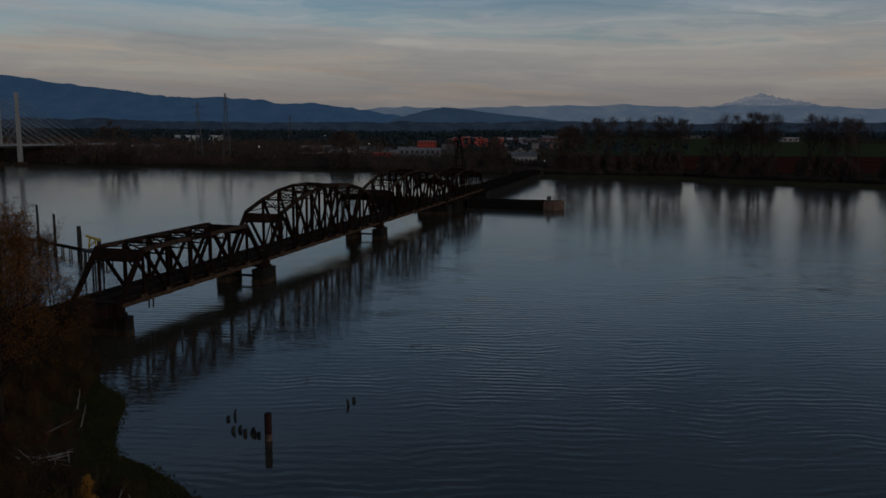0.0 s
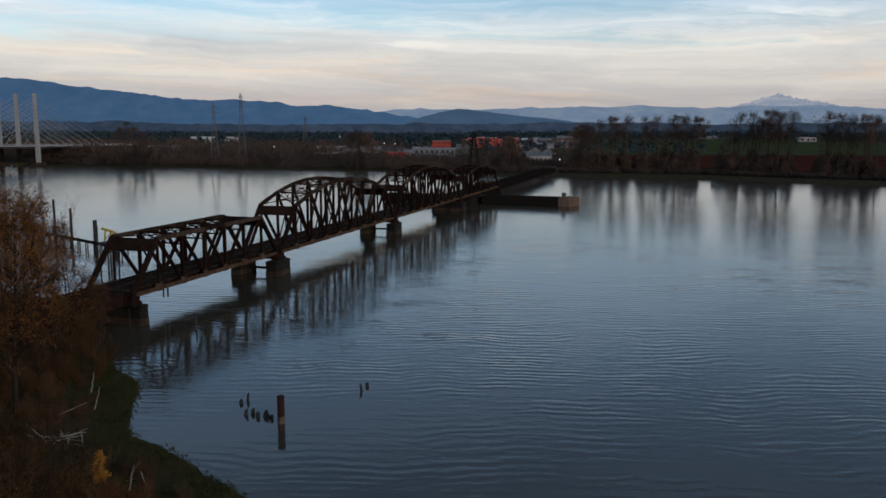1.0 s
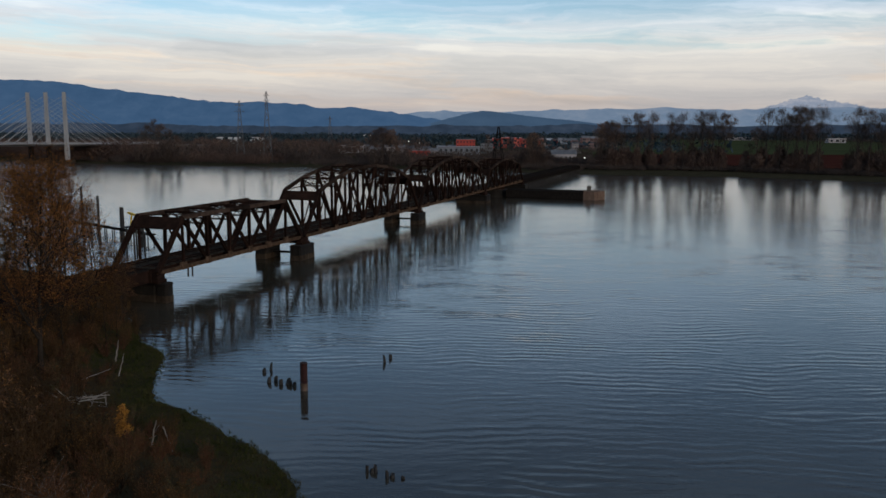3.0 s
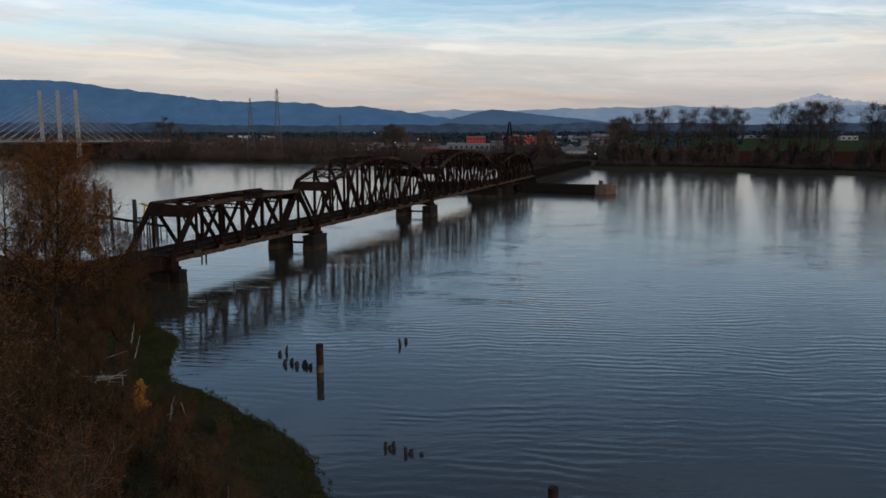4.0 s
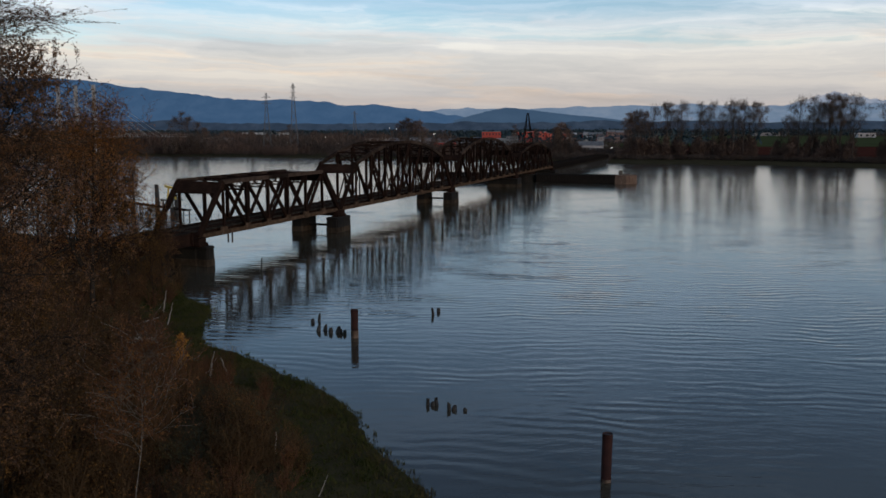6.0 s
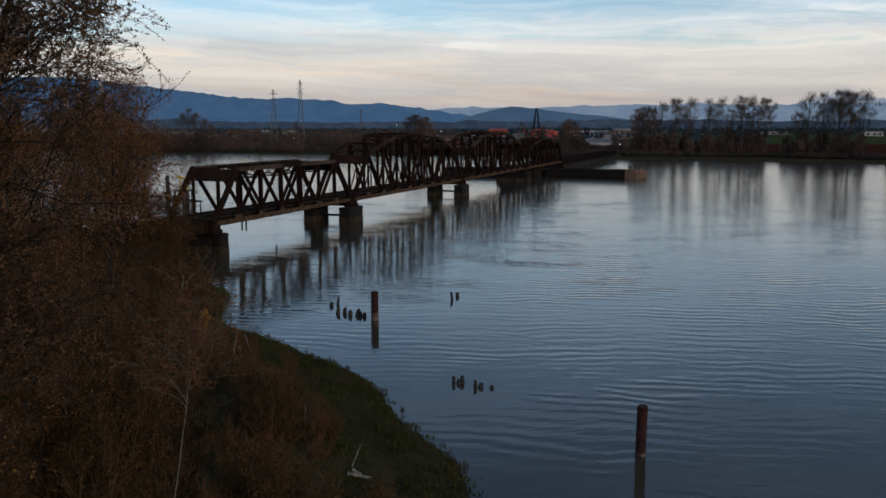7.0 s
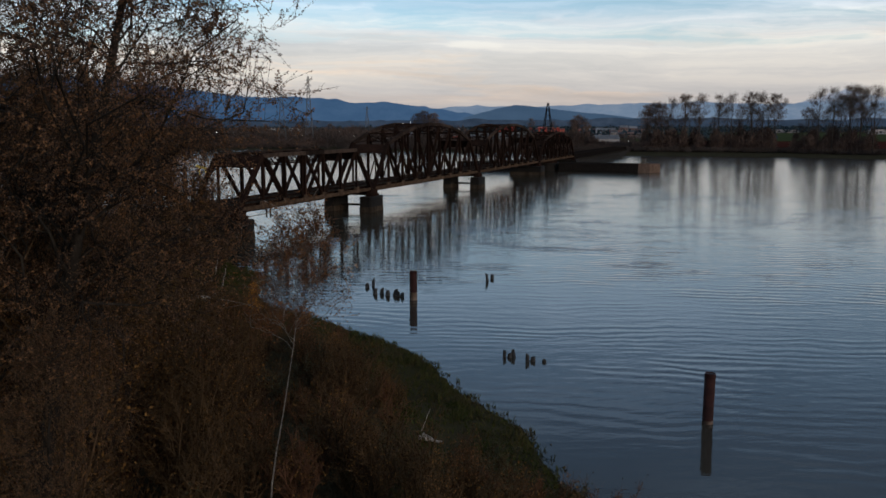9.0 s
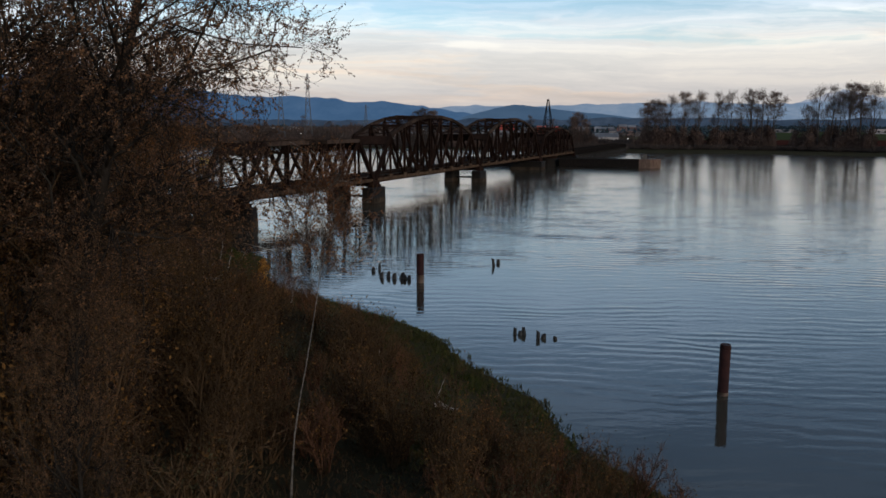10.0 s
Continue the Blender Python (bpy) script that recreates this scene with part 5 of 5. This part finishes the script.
def broom(seed, leaders, low, wide, dense):
    """A tall far tree 40 m high: trunk, steep leaders forking low, fine clustered twigs towards the top."""
    rng = np.random.default_rng(seed)
    H, m = 40.0, 10
    s = np.linspace(0, 1, m)
    sway = np.cumsum(rng.normal(0, 0.16, (m, 2)), axis=0)
    trunk = np.stack([sway[:, 0] * s, sway[:, 1] * s, H * 0.93 * s], 1)[None]
    TR = (0.46 * (1 - 0.85 * s))[None]
    L1, R1 = sprout(trunk, TR, leaders, low, lambda t: H * (1.02 - t) * 0.74, 0.30, 0.45, rng, 7, 0.72, 0.0, 0.012)
    span = L1[:, -1, :2] - L1[:, 0, :2]
    L1[:, :, :2] += span[:, None, :] * (wide - 1) * (s[None, :7, None] / s[6])
    far = np.hypot(L1[:, -1, 0], L1[:, -1, 1])[:, None]
    L1[:, :, 2] = np.minimum(L1[:, :, 2], H * (0.95 - 0.016 * far + 0.05 * rng.uniform(-1, 1, (len(L1), 1))))      # rounded head
    A = np.concatenate([L1[:, :, :], trunk[:, 3:, :]])
    B = np.concatenate([R1, TR[:, 3:]])
    L2, R2 = sprout(A, B, 13, 0.42, lambda t: 4.6 * (1.1 - 0.45 * t), 0.62, 0.16, rng, 4, 0.55, 0.0, 0.06)
    L3, R3 = sprout(L2, R2, 7, 0.25, lambda t: 2.2 * (1.1 - 0.3 * t), 0.62, 0.05, rng, 3, 0.7, 0.0, 0.05)
    wood = merge([tubes(trunk, TR, 7), tubes(L1, np.maximum(R1 * 0.7, 0.06), 4), tubes(L2, np.maximum(R2 * 0.6, 0.03), 3)])
    fine = merge([slivers(L3[:, a], L3[:, a + 1] - L3[:, a], np.linalg.norm(L3[:, a + 1] - L3[:, a], axis=1) * 1.2, 0.07, rng) for a in range(2)])
    n, k = dense, len(L3)
    i = rng.integers(0, k, n)
    f = rng.uniform(0.2, 1, (n, 1))
    C = L3[i, 0] * (1 - f) + L3[i, -1] * f + rng.normal(0, 0.3, (n, 3))
    D = (L3[i, -1] - L3[i, 0]) * 0.5 + rng.normal(0, 1.0, (n, 3)) + np.array([0, 0, 0.15])
    return wood, fine, slivers(C, D, 0.8, 0.085, rng)


tall = [plant("poplar_tree", broom(181 + i, ld, lo, wd, dn), M_FARBARK, M_FARBARK, M_FARVEG, lab, "tree", pose(0, 0, -200), "tall trees on the far bank")
        for i, (ld, lo, wd, dn, lab) in enumerate(((9, 0.26, 1.5, 2600, "tall bare poplar on the far bank"), (8, 0.30, 1.3, 2400, "tall narrow poplar, nearly bare"), (10, 0.30, 1.7, 3000, "tall spreading bare cottonwood"),
                                                   (10, 0.24, 1.4, 7000, "tall poplar still holding brown leaf")))]
# x, y, height of the top, kind; groves with gaps between them
FAR_TREES = [(92.9, 653, 38.0, 3), (98.2, 652, 39.7, 3), (103.6, 651, 38.0, 3), (109.5, 650, 42.1, 0), (119.4, 648, 45.4, 3), (129.8, 647, 45.3, 0), (143.3, 644, 43.5, 1), (151.9, 641, 45.0, 0), (159.1, 639, 35.9, 1),
             (165.3, 637, 46.8, 2), (172.4, 635, 45.9, 0), (179.8, 633, 44.9, 3), (199.5, 619, 34.9, 2), (205.4, 615, 47.3, 0), (213.1, 610, 46.6, 1), (216.9, 607, 41.9, 1), (222.4, 604, 49.7, 3), (227.8, 600, 48.3, 3),
             (234.7, 595, 48.1, 0), (254.7, 583, 48.0, 2), (261.6, 579, 45.2, 1), (268.3, 574, 45.1, 0), (274.3, 571, 46.0, 3), (281.3, 566, 45.0, 2), (304.3, 553, 45.5, 0), (311.3, 549, 46.0, 1), (319.3, 544, 44.0, 2),
             (344.3, 530, 45.0, 0), (352.3, 525, 43.0, 1), (360.3, 521, 46.0, 3)]
rnd = random.Random(9)
FAR_TREES += [(x + rnd.uniform(-2.5, 2.5), y + rnd.uniform(4, 11), h * rnd.uniform(0.62, 0.86), rnd.randrange(3)) for x, y, h, _ in FAR_TREES]
first = set()
for x, y, top, k in FAR_TREES:
    z = ground_z(x, y)
    m, s = pose(x, y, z - 0.3, 0, 0, rnd.uniform(0, 360)), (top - z) / 40
    if k not in first:
        first.add(k)
        tall[k].matrix_world = m @ Matrix.Diagonal((s, s, s, 1))
    else:
        again(tall[k], x, y, z - 0.3, rnd.uniform(0, 360), s)
for x, y, h in ((-120, 712, 17), (-60, 700, 16), (5, 690, 26), (22, 668, 24), (-309, 763, 36), (-302, 765, 40), (-296, 762, 37), (-288, 764, 31), (-280, 760, 26), (-238, 770, 22), (-231, 750, 20), (-196, 742, 27), (-170, 734, 23), (-120, 745, 18), (-112, 750, 20)):
    z = ground_z(x, y)
    again(tall[rnd.randrange(4)], x, y, z - 0.3, rnd.uniform(0, 360), h / 40 * 1.0, 1.0)

for x, y, h, k in ((-88, 701, 32, 3), (-83.5, 699, 34, 3), (-80, 704, 31, 2), (-75, 702, 32, 3), (-72, 698, 27, 3), (37, 652, 26, 3), (40, 650, 29.5, 3), (43, 654, 28, 2), (45, 651, 24, 3)):
    again(tall[k], x, y, ground_z(x, y) - 0.3, x * 31, h / 40)


def far_spots(n, seed, x0, x1, lo, hi, h0, h1):
    """Bushes in a band behind the far shore, lo to hi metres inland."""
    r = np.random.default_rng(seed)
    x = r.uniform(x0, x1, n)
    y = np.interp(x, [p[0] for p in FAR_SHORE], [p[1] for p in FAR_SHORE]) + r.uniform(lo, hi, n)
    h = r.uniform(h0, h1, n)
    return np.stack([x, y, h, h * r.uniform(0.8, 1.5, n)], 1)


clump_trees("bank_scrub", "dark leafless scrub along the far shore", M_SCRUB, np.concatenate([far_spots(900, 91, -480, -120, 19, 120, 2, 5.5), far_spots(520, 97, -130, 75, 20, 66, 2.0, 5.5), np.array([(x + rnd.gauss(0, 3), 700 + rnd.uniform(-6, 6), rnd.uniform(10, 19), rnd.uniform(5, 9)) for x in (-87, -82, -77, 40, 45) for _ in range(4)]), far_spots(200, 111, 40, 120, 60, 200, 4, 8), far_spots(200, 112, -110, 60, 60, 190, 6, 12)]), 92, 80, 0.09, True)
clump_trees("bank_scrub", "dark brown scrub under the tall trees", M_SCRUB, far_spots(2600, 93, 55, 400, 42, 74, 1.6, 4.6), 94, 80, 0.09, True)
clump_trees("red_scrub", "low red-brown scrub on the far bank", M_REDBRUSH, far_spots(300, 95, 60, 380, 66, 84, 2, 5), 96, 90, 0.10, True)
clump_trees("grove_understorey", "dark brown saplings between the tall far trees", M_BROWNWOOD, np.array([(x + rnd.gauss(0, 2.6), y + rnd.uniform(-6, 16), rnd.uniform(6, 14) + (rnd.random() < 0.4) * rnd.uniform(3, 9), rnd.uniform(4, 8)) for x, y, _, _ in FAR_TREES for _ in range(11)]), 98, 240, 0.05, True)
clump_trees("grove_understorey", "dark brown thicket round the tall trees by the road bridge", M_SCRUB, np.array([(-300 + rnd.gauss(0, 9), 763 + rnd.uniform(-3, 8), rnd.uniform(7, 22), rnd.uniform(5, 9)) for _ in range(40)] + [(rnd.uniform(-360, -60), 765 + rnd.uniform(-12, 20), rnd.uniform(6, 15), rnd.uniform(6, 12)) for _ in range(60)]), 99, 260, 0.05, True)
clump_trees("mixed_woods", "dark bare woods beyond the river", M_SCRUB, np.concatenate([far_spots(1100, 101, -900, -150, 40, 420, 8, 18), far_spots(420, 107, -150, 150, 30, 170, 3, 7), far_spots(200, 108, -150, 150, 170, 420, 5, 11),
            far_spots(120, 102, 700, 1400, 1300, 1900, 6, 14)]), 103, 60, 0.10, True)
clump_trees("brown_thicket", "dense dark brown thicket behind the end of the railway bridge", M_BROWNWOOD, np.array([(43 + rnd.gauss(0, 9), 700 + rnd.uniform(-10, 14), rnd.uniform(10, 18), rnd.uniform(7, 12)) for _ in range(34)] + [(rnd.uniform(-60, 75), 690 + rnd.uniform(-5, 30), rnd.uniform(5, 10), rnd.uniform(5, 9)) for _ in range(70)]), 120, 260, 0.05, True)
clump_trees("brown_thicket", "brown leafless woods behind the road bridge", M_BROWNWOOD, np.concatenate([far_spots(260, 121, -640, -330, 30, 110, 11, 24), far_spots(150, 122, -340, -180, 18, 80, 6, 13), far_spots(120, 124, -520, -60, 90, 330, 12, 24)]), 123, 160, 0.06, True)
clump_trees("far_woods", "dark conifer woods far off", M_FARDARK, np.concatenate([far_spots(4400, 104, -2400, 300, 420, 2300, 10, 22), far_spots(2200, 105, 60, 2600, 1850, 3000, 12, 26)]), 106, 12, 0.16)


def field(name, label, mat, x0, x1, y0, y1):
    g = Geo()
    n = 12
    for i in range(n + 1):
        for j in range(n + 1):
            x, y = x0 + (x1 - x0) * i / n, y0 + (y1 - y0) * j / n
            g.v.append((x, y, ground_z(x, y) + 0.12))
    g.f = [(i * (n + 1) + j, (i + 1) * (n + 1) + j, (i + 1) * (n + 1) + j + 1, i * (n + 1) + j + 1) for i in range(n) for j in range(n)]
    tagged(new(name, g.mesh(name, mat)), label, "field", kind="structure")


M_FIELD = surface("green_field", [(0.033, 0.040, 0.017), (0.046, 0.053, 0.023), (0.060, 0.064, 0.030)], 0.01, 0.95, bump=0)
M_REDFIELD = surface("red_brown_field", [(0.032, 0.011, 0.008), (0.052, 0.017, 0.012), (0.075, 0.026, 0.017)], 0.02, 0.95, bump=0)
field("grass_field", "flat green field beyond the tall trees", M_FIELD, 130, 900, 985, 2300)
field("crop_field", "flat red-brown crop field behind the tall trees", M_REDFIELD, 130, 620, 662, 975)
M_MUD = surface("pale_mud_margin", [(0.026, 0.022, 0.013), (0.042, 0.035, 0.020), (0.062, 0.050, 0.030)], 0.12, 0.9, bump=0.2)
g = Geo()
pts = [(x, float(np.interp(x, [p[0] for p in FAR_SHORE], [p[1] for p in FAR_SHORE]))) for x in np.linspace(-600, 420, 300)]
for x, y in pts:
    w = 20 + 24 * min(1, max(0, (x - 20) / 60))
    g.v += [(x, y - 1.5, 0.02)] + [(x, y + w * k, ground_z(x, y + w * k) + 0.12) for k in (0.05, 0.2, 0.4, 0.6, 0.8, 1.0)]
g.f = [(7 * i + k, 7 * i + 7 + k, 7 * i + 8 + k, 7 * i + 1 + k) for i in range(len(pts) - 1) for k in range(6)]
tagged(new("mud_margin", g.mesh("mud_margin", M_MUD)), "pale margin of mud and dry grass along the far shore", "shore", kind="structure")


# ---- buildings of the town ----
def building(x0, x1, y, top, depth, floors, bays, wall, label, roofed=False, roof=None):
    z = ground_z((x0 + x1) / 2, y)
    h, w = top - z, x1 - x0
    ob = thing("building", pose((x0 + x1) / 2, y, z - 0.3), label, "building", "buildings of the town")
    part("wall", box_mesh("wall", (-w / 2, 0, 0), (w / 2, depth, h), wall), ob)
    g = Geo()
    if roofed:
        e, r = 0.5, 0.28 * depth
        g.add([(-w / 2 - e, -e, h), (w / 2 + e, -e, h), (w / 2 + e, depth + e, h), (-w / 2 - e, depth + e, h), (-w / 2 - e, depth / 2, h + r), (w / 2 + e, depth / 2, h + r)],
              [(0, 1, 5, 4), (2, 3, 4, 5), (0, 4, 3), (1, 2, 5), (0, 3, 2, 1)])
    else:
        g.box((-w / 2 - 0.3, -0.3, h), (w / 2 + 0.3, depth + 0.3, h + 0.5))
    part("roof", g.mesh("roof", roof or M_ROOF), ob)
    fh, bw = h / floors, w / bays
    pane = box_mesh("window", (-bw * 0.2, -0.12, 0), (bw * 0.2, 0.02, fh * 0.45), M_WINDOW)
    for f in range(floors):
        for b in range(bays):
            wn = part("window", pane, ob)
            wn.location = (-w / 2 + (b + 0.5) * bw, 0, f * fh + fh * 0.25)
    return ob


for i in range(9):
    x = 9 + i * 6.9
    building(x, x + (6.9, 5.6)[i % 2], 1310 + (i * 7) % 19, (16.5, 18.6, 17.8, 19.6, 20.0, 18.8, 19.4, 19.2, 17.2)[i], 18, 4, 3, M_DULLWALL if i in (0, 5) else M_ORANGEWALL, "narrow new block sheathed in orange-red", roof=M_PALEROOF)
building(-27, -7, 900, 21.4, 18, 4, 6, M_ORANGEWALL, "smaller new block sheathed in orange-red")
building(-43.8, -2, 850, 14.5, 22, 2, 8, M_ROOF, "long low grey industrial building with a pale roof", roof=M_PALEROOF)
building(-73, -52, 840, 11.0, 12, 2, 5, M_ORANGEWALL, "low red building by the river road")
building(66, 90, 800, 9.0, 14, 1, 6, M_PALEWALL, "low pale shed with a long roof", True)
building(768, 806, 1900, 14.0, 20, 1, 3, M_PALEWALL, "white block beyond the field")
building(664, 746, 2300, 12.5, 30, 1, 4, M_PALEWALL, "long white greenhouse far off")
building(-480, -399, 1500, 17.5, 30, 1, 9, M_WHITE, "long pale warehouse far off")
building(-371, -313, 1000, 13.5, 20, 1, 8, M_PALEWALL, "long tan low building behind scrub")
building(-171, -131, 1000, 13.5, 20, 1, 7, M_PALEWALL, "low pale depot building")
building(-1, 13, 1000, 15.5, 16, 3, 4, M_ROOF, "dark grey block beside the orange ones")
for i in range(9):
    x = 94 + i * 11.2 + rnd.uniform(-1, 1)
    building(x, x + 9.5, 1360 + rnd.uniform(0, 70), rnd.uniform(14.0, 18.0), 11, 3, 3, (M_ORANGEWALL, M_DULLWALL, M_ORANGEWALL, M_PALEWALL)[i % 4], "terraced house with a pitched roof", True, M_PALEROOF if i % 2 else M_DULLWALL)
for i in range(8):
    x = 88 + i * 13 + rnd.uniform(-2, 2)
    building(x, x + 9, 1180 + rnd.uniform(0, 60), rnd.uniform(9, 13), 9, 2, 3, M_DULLWALL if i % 3 else M_PALEWALL, "small house with a pitched roof", True)
for i in range(12):
    x = -130 + i * 10.5 + rnd.uniform(-3, 3)
    building(x, x + rnd.uniform(7, 12), 880 + rnd.uniform(0, 90), rnd.uniform(9, 13), 10, 2, 3, M_PALEWALL, "small house among dark trees", True)
for i in range(5):
    x = 130 + i * 15
    building(x, x + 12, 1340 + i * 6, rnd.uniform(15, 20), 12, 3, 3, M_DULLWALL, "reddish terrace seen through trees", True)



def gravel_heap(x, y, w, deep, top, seed):
    """A tipped heap with a ragged crest."""
    rng = np.random.default_rng(seed)
    n = 22
    u, v = np.meshgrid(np.linspace(-1, 1, n), np.linspace(-1, 1, n), indexing="ij")
    r = np.sqrt(u * u + v * v)
    crest = np.interp(u, np.linspace(-1, 1, 7), rng.uniform(0.65, 1.0, 7))
    z = top * np.clip(1.05 - r, 0, 0.85) / 0.85 * crest + rng.normal(0, 0.12, u.shape) - 0.3
    V = np.stack([u.ravel() * w / 2, v.ravel() * deep / 2, z.ravel()], 1)
    i = (np.arange(n - 1)[:, None] * n + np.arange(n - 1)[None, :]).ravel()
    ob = new("gravel_heap", fast_mesh("gravel_heap", V, np.stack([i, i + n, i + n + 1, i + 1], 1), M_HEAP))
    ob.matrix_world = pose(x, y, ground_z(x, y))
    tagged(ob, "pale grey-brown heap of tipped gravel near the town", "gravel heap", "gravel heaps")


M_HEAP = surface("tipped_gravel", [(0.12, 0.10, 0.085), (0.20, 0.17, 0.145), (0.29, 0.25, 0.22)], 0.15, 0.95, bump=0)
gravel_heap(94, 1018, 26, 24, 8.5, 1)
gravel_heap(110, 1024, 22, 20, 6.5, 2)
gravel_heap(81, 1008, 18, 16, 5.0, 3)

LAMPS = [(-185.8, 850, 15.4), (-76.7, 880, 18.7), (-65.3, 880, 18.0), (-347.7, 900, 13.5), (-333, 900, 14.1), (87.9, 720, 8.2), (-137.3, 980, 25), (-129.2, 980, 25), (-161.5, 800, 10.8), (-99.4, 860, 15.0), (-205, 770, 12.0)]
for x, y, z in LAMPS:
    g0 = ground_z(x, y)
    lamp = thing("street_lamp", pose(x, y, g0), "lit street lamp on a thin grey pole", "street lamp", "lamps across the river")
    part("pole", beam_mesh("pole", (0, 0, 0), (0, 0, z - g0), 0.25, 0.25, M_GALV), lamp)
    g = Geo()
    g.tube([(0, 0, z - g0 - 0.1), (0, 0, z - g0 + 0.25), (0, 0, z - g0 + 0.6)], [0.18, 0.3, 0.14], 8)
    part("head", g.mesh("head", M_LAMP), lamp, "glowing white lamp head")


# ---- power line towers ----
def pylon_tower(x, y, top, arms):
    z0 = ground_z(x, y)
    H = top - z0
    ob = thing("transmission_tower", pose(x, y, z0, 0, 0, 20), "tall grey lattice power line tower", "power tower", "power line towers")
    half = lambda z: 3.6 * (1 - z / H) ** 1.2 + 0.55
    levels = [H * f for f in (0, 0.16, 0.30, 0.42, 0.53, 0.63, 0.72, 0.80, 0.88, 1.0)]
    for sx, sy in ((-1, -1), (1, -1), (1, 1), (-1, 1)):
        g = Geo()
        for a, b in zip(levels, levels[1:]):
            g.beam((sx * half(a), sy * half(a), a), (sx * half(b), sy * half(b), b), 0.28, 0.28)
        part("leg", g.mesh("leg", M_GALV), ob)
    for a, b in zip(levels, levels[1:]):
        g = Geo()
        for (ax, ay), (bx, by) in (((-1, -1), (1, -1)), ((1, -1), (1, 1)), ((1, 1), (-1, 1)), ((-1, 1), (-1, -1))):
            g.beam((ax * half(a), ay * half(a), a), (bx * half(b), by * half(b), b), 0.17, 0.17)
            g.beam((bx * half(a), by * half(a), a), (ax * half(b), ay * half(b), b), 0.17, 0.17)
        part("bracing", g.mesh("bracing", M_GALV), ob)["kind"] = "stuff"
    for f, r in arms:
        g = Geo()
        g.beam((-r, 0, H * f), (r, 0, H * f), 0.3, 0.3)
        g.beam((-r, 0, H * f), (0, 0, H * f + 2.2), 0.2, 0.2)
        g.beam((r, 0, H * f), (0, 0, H * f + 2.2), 0.2, 0.2)
        part("cross_arm", g.mesh("cross_arm", M_GALV), ob)


pylon_tower(-195.5, 760, 65.7, ((0.80, 3.2), (0.87, 2.8), (0.94, 2.4)))
pylon_tower(-224, 772, 57.9, ((0.82, 4.6), (0.92, 4.0)))
pylon_tower(-235.7, 1300, 51.8, ((0.9, 5.5),))


# ---- cable-stayed road bridge ----
def stayed_bridge():
    d = Vector((0.267, 0.963, 0))
    side = Vector((0.963, -0.267, 0))
    base = Vector((-383, 760, 0))
    ob = thing("cable_stayed_bridge", Matrix.Translation((-383, 760, 0)), "cable-stayed road bridge with pale concrete pylons", "bridge")
    deck_z = lambda t: 17.0 + 2.2 * math.exp(-((t + 95) / 120) ** 2)
    top = 65.2
    for k in range(3):
        o = -side * 21.0 * k
        g = Geo()
        leg = Geo()
        leg.beam(o + Vector((0, 0, -3)), o + Vector((0, 0, 16)), 3.5, 3.2)
        # legs behind the first are darker below the deck
        part("pylon_leg", leg.mesh("pylon_leg", M_DARKCONC if k else M_PYLON), ob, "dark leg under the deck" if k else "")
        for z0, z1, w0, w1 in ((16, 45, 3.3, 2.8), (45, top, 2.8, 2.6)):
            g.beam(o + Vector((0, 0, z0)), o + Vector((0, 0, z1)), (w0 + w1) / 2, (w0 + w1) / 2 * 0.9)
        pylon = part("pylon", g.mesh("pylon", M_PYLON), ob, "pale tapered concrete pylon")
        part("pile_cap", box_mesh("pile_cap", (o.x - 5, o.y - 5, -3), (o.x + 5, o.y + 5, 3.2), M_CONC, 0.4), ob)
        for sgn in (-1, 1):
            for i in range(8):
                t = sgn * (16 + i * 11.4)
                a = o + Vector((0, 0, top - 3 - (7 - i) * 3.7))
                b = o + d * t + Vector((0, 0, deck_z(t) + 0.5))
                g = Geo()
                g.tube([a, b], [0.2, 0.2], 4)
                part("stay_cable", g.mesh("stay_cable", M_CABLE), pylon, "thin pale stay cable")
    ts = [-320 + i * 20 for i in range(24)]
    for k in range(2):
        g, o = Geo(), -side * (21.0 * k + 11.2)
        for a in ts:
            c = o + d * a + Vector((0, 0, deck_z(a)))
            g.v += [tuple(c + side * x + Vector((0, 0, z))) for x, z in ((-9.5, 0), (9.5, 0), (9.5, -0.6), (5, -2.2), (-5, -2.2), (-9.5, -0.6))]
        g.f = [(6 * i + j, 6 * i + (j + 1) % 6, 6 * i + 6 + (j + 1) % 6, 6 * i + 6 + j) for i in range(len(ts) - 1) for j in range(6)]
        part("deck", g.mesh("deck", M_PYLON), ob, "pale concrete road deck")
    for t in (-200, 110, 145):
        for k in range(3):
            o = -side * (21.0 * k) + d * t
            part("approach_pier", beam_mesh("approach_pier", o + Vector((0, 0, -3)), o + Vector((0, 0, deck_z(t) - 1.5)), 2.2, 2.2, M_CONC), ob)
    for k in (0, 2):
        g = Geo()
        for i in range(20):
            t = -100 + i * 11
            g.beam(-side * (21.0 * k) + d * t + Vector((0, 0, deck_z(t))), -side * (21.0 * k) + d * t + Vector((0, 0, deck_z(t) + 1.2)), 0.12, 0.12)
        for a, b in zip(ts, ts[1:]):
            g.beam(-side * (21.0 * k) + d * a + Vector((0, 0, deck_z(a) + 1.1)), -side * (21.0 * k) + d * b + Vector((0, 0, deck_z(b) + 1.1)), 0.3, 0.3)
        part("parapet", g.mesh("parapet", M_PYLON), ob)


stayed_bridge()
# old pilings near the far shore
for i in range(14):
    x = -250 + i * 8 + rnd.uniform(-3, 3)
    y = 640 + rnd.uniform(-25, 20)
    stump(x, y, rnd.uniform(1.5, 4.0), 0.35, 200 + i)
for x, y in ((158, 520), (60, 560), (-60, 600)):
    stump(x, y, 2.6, 0.4, int(x) + 500)
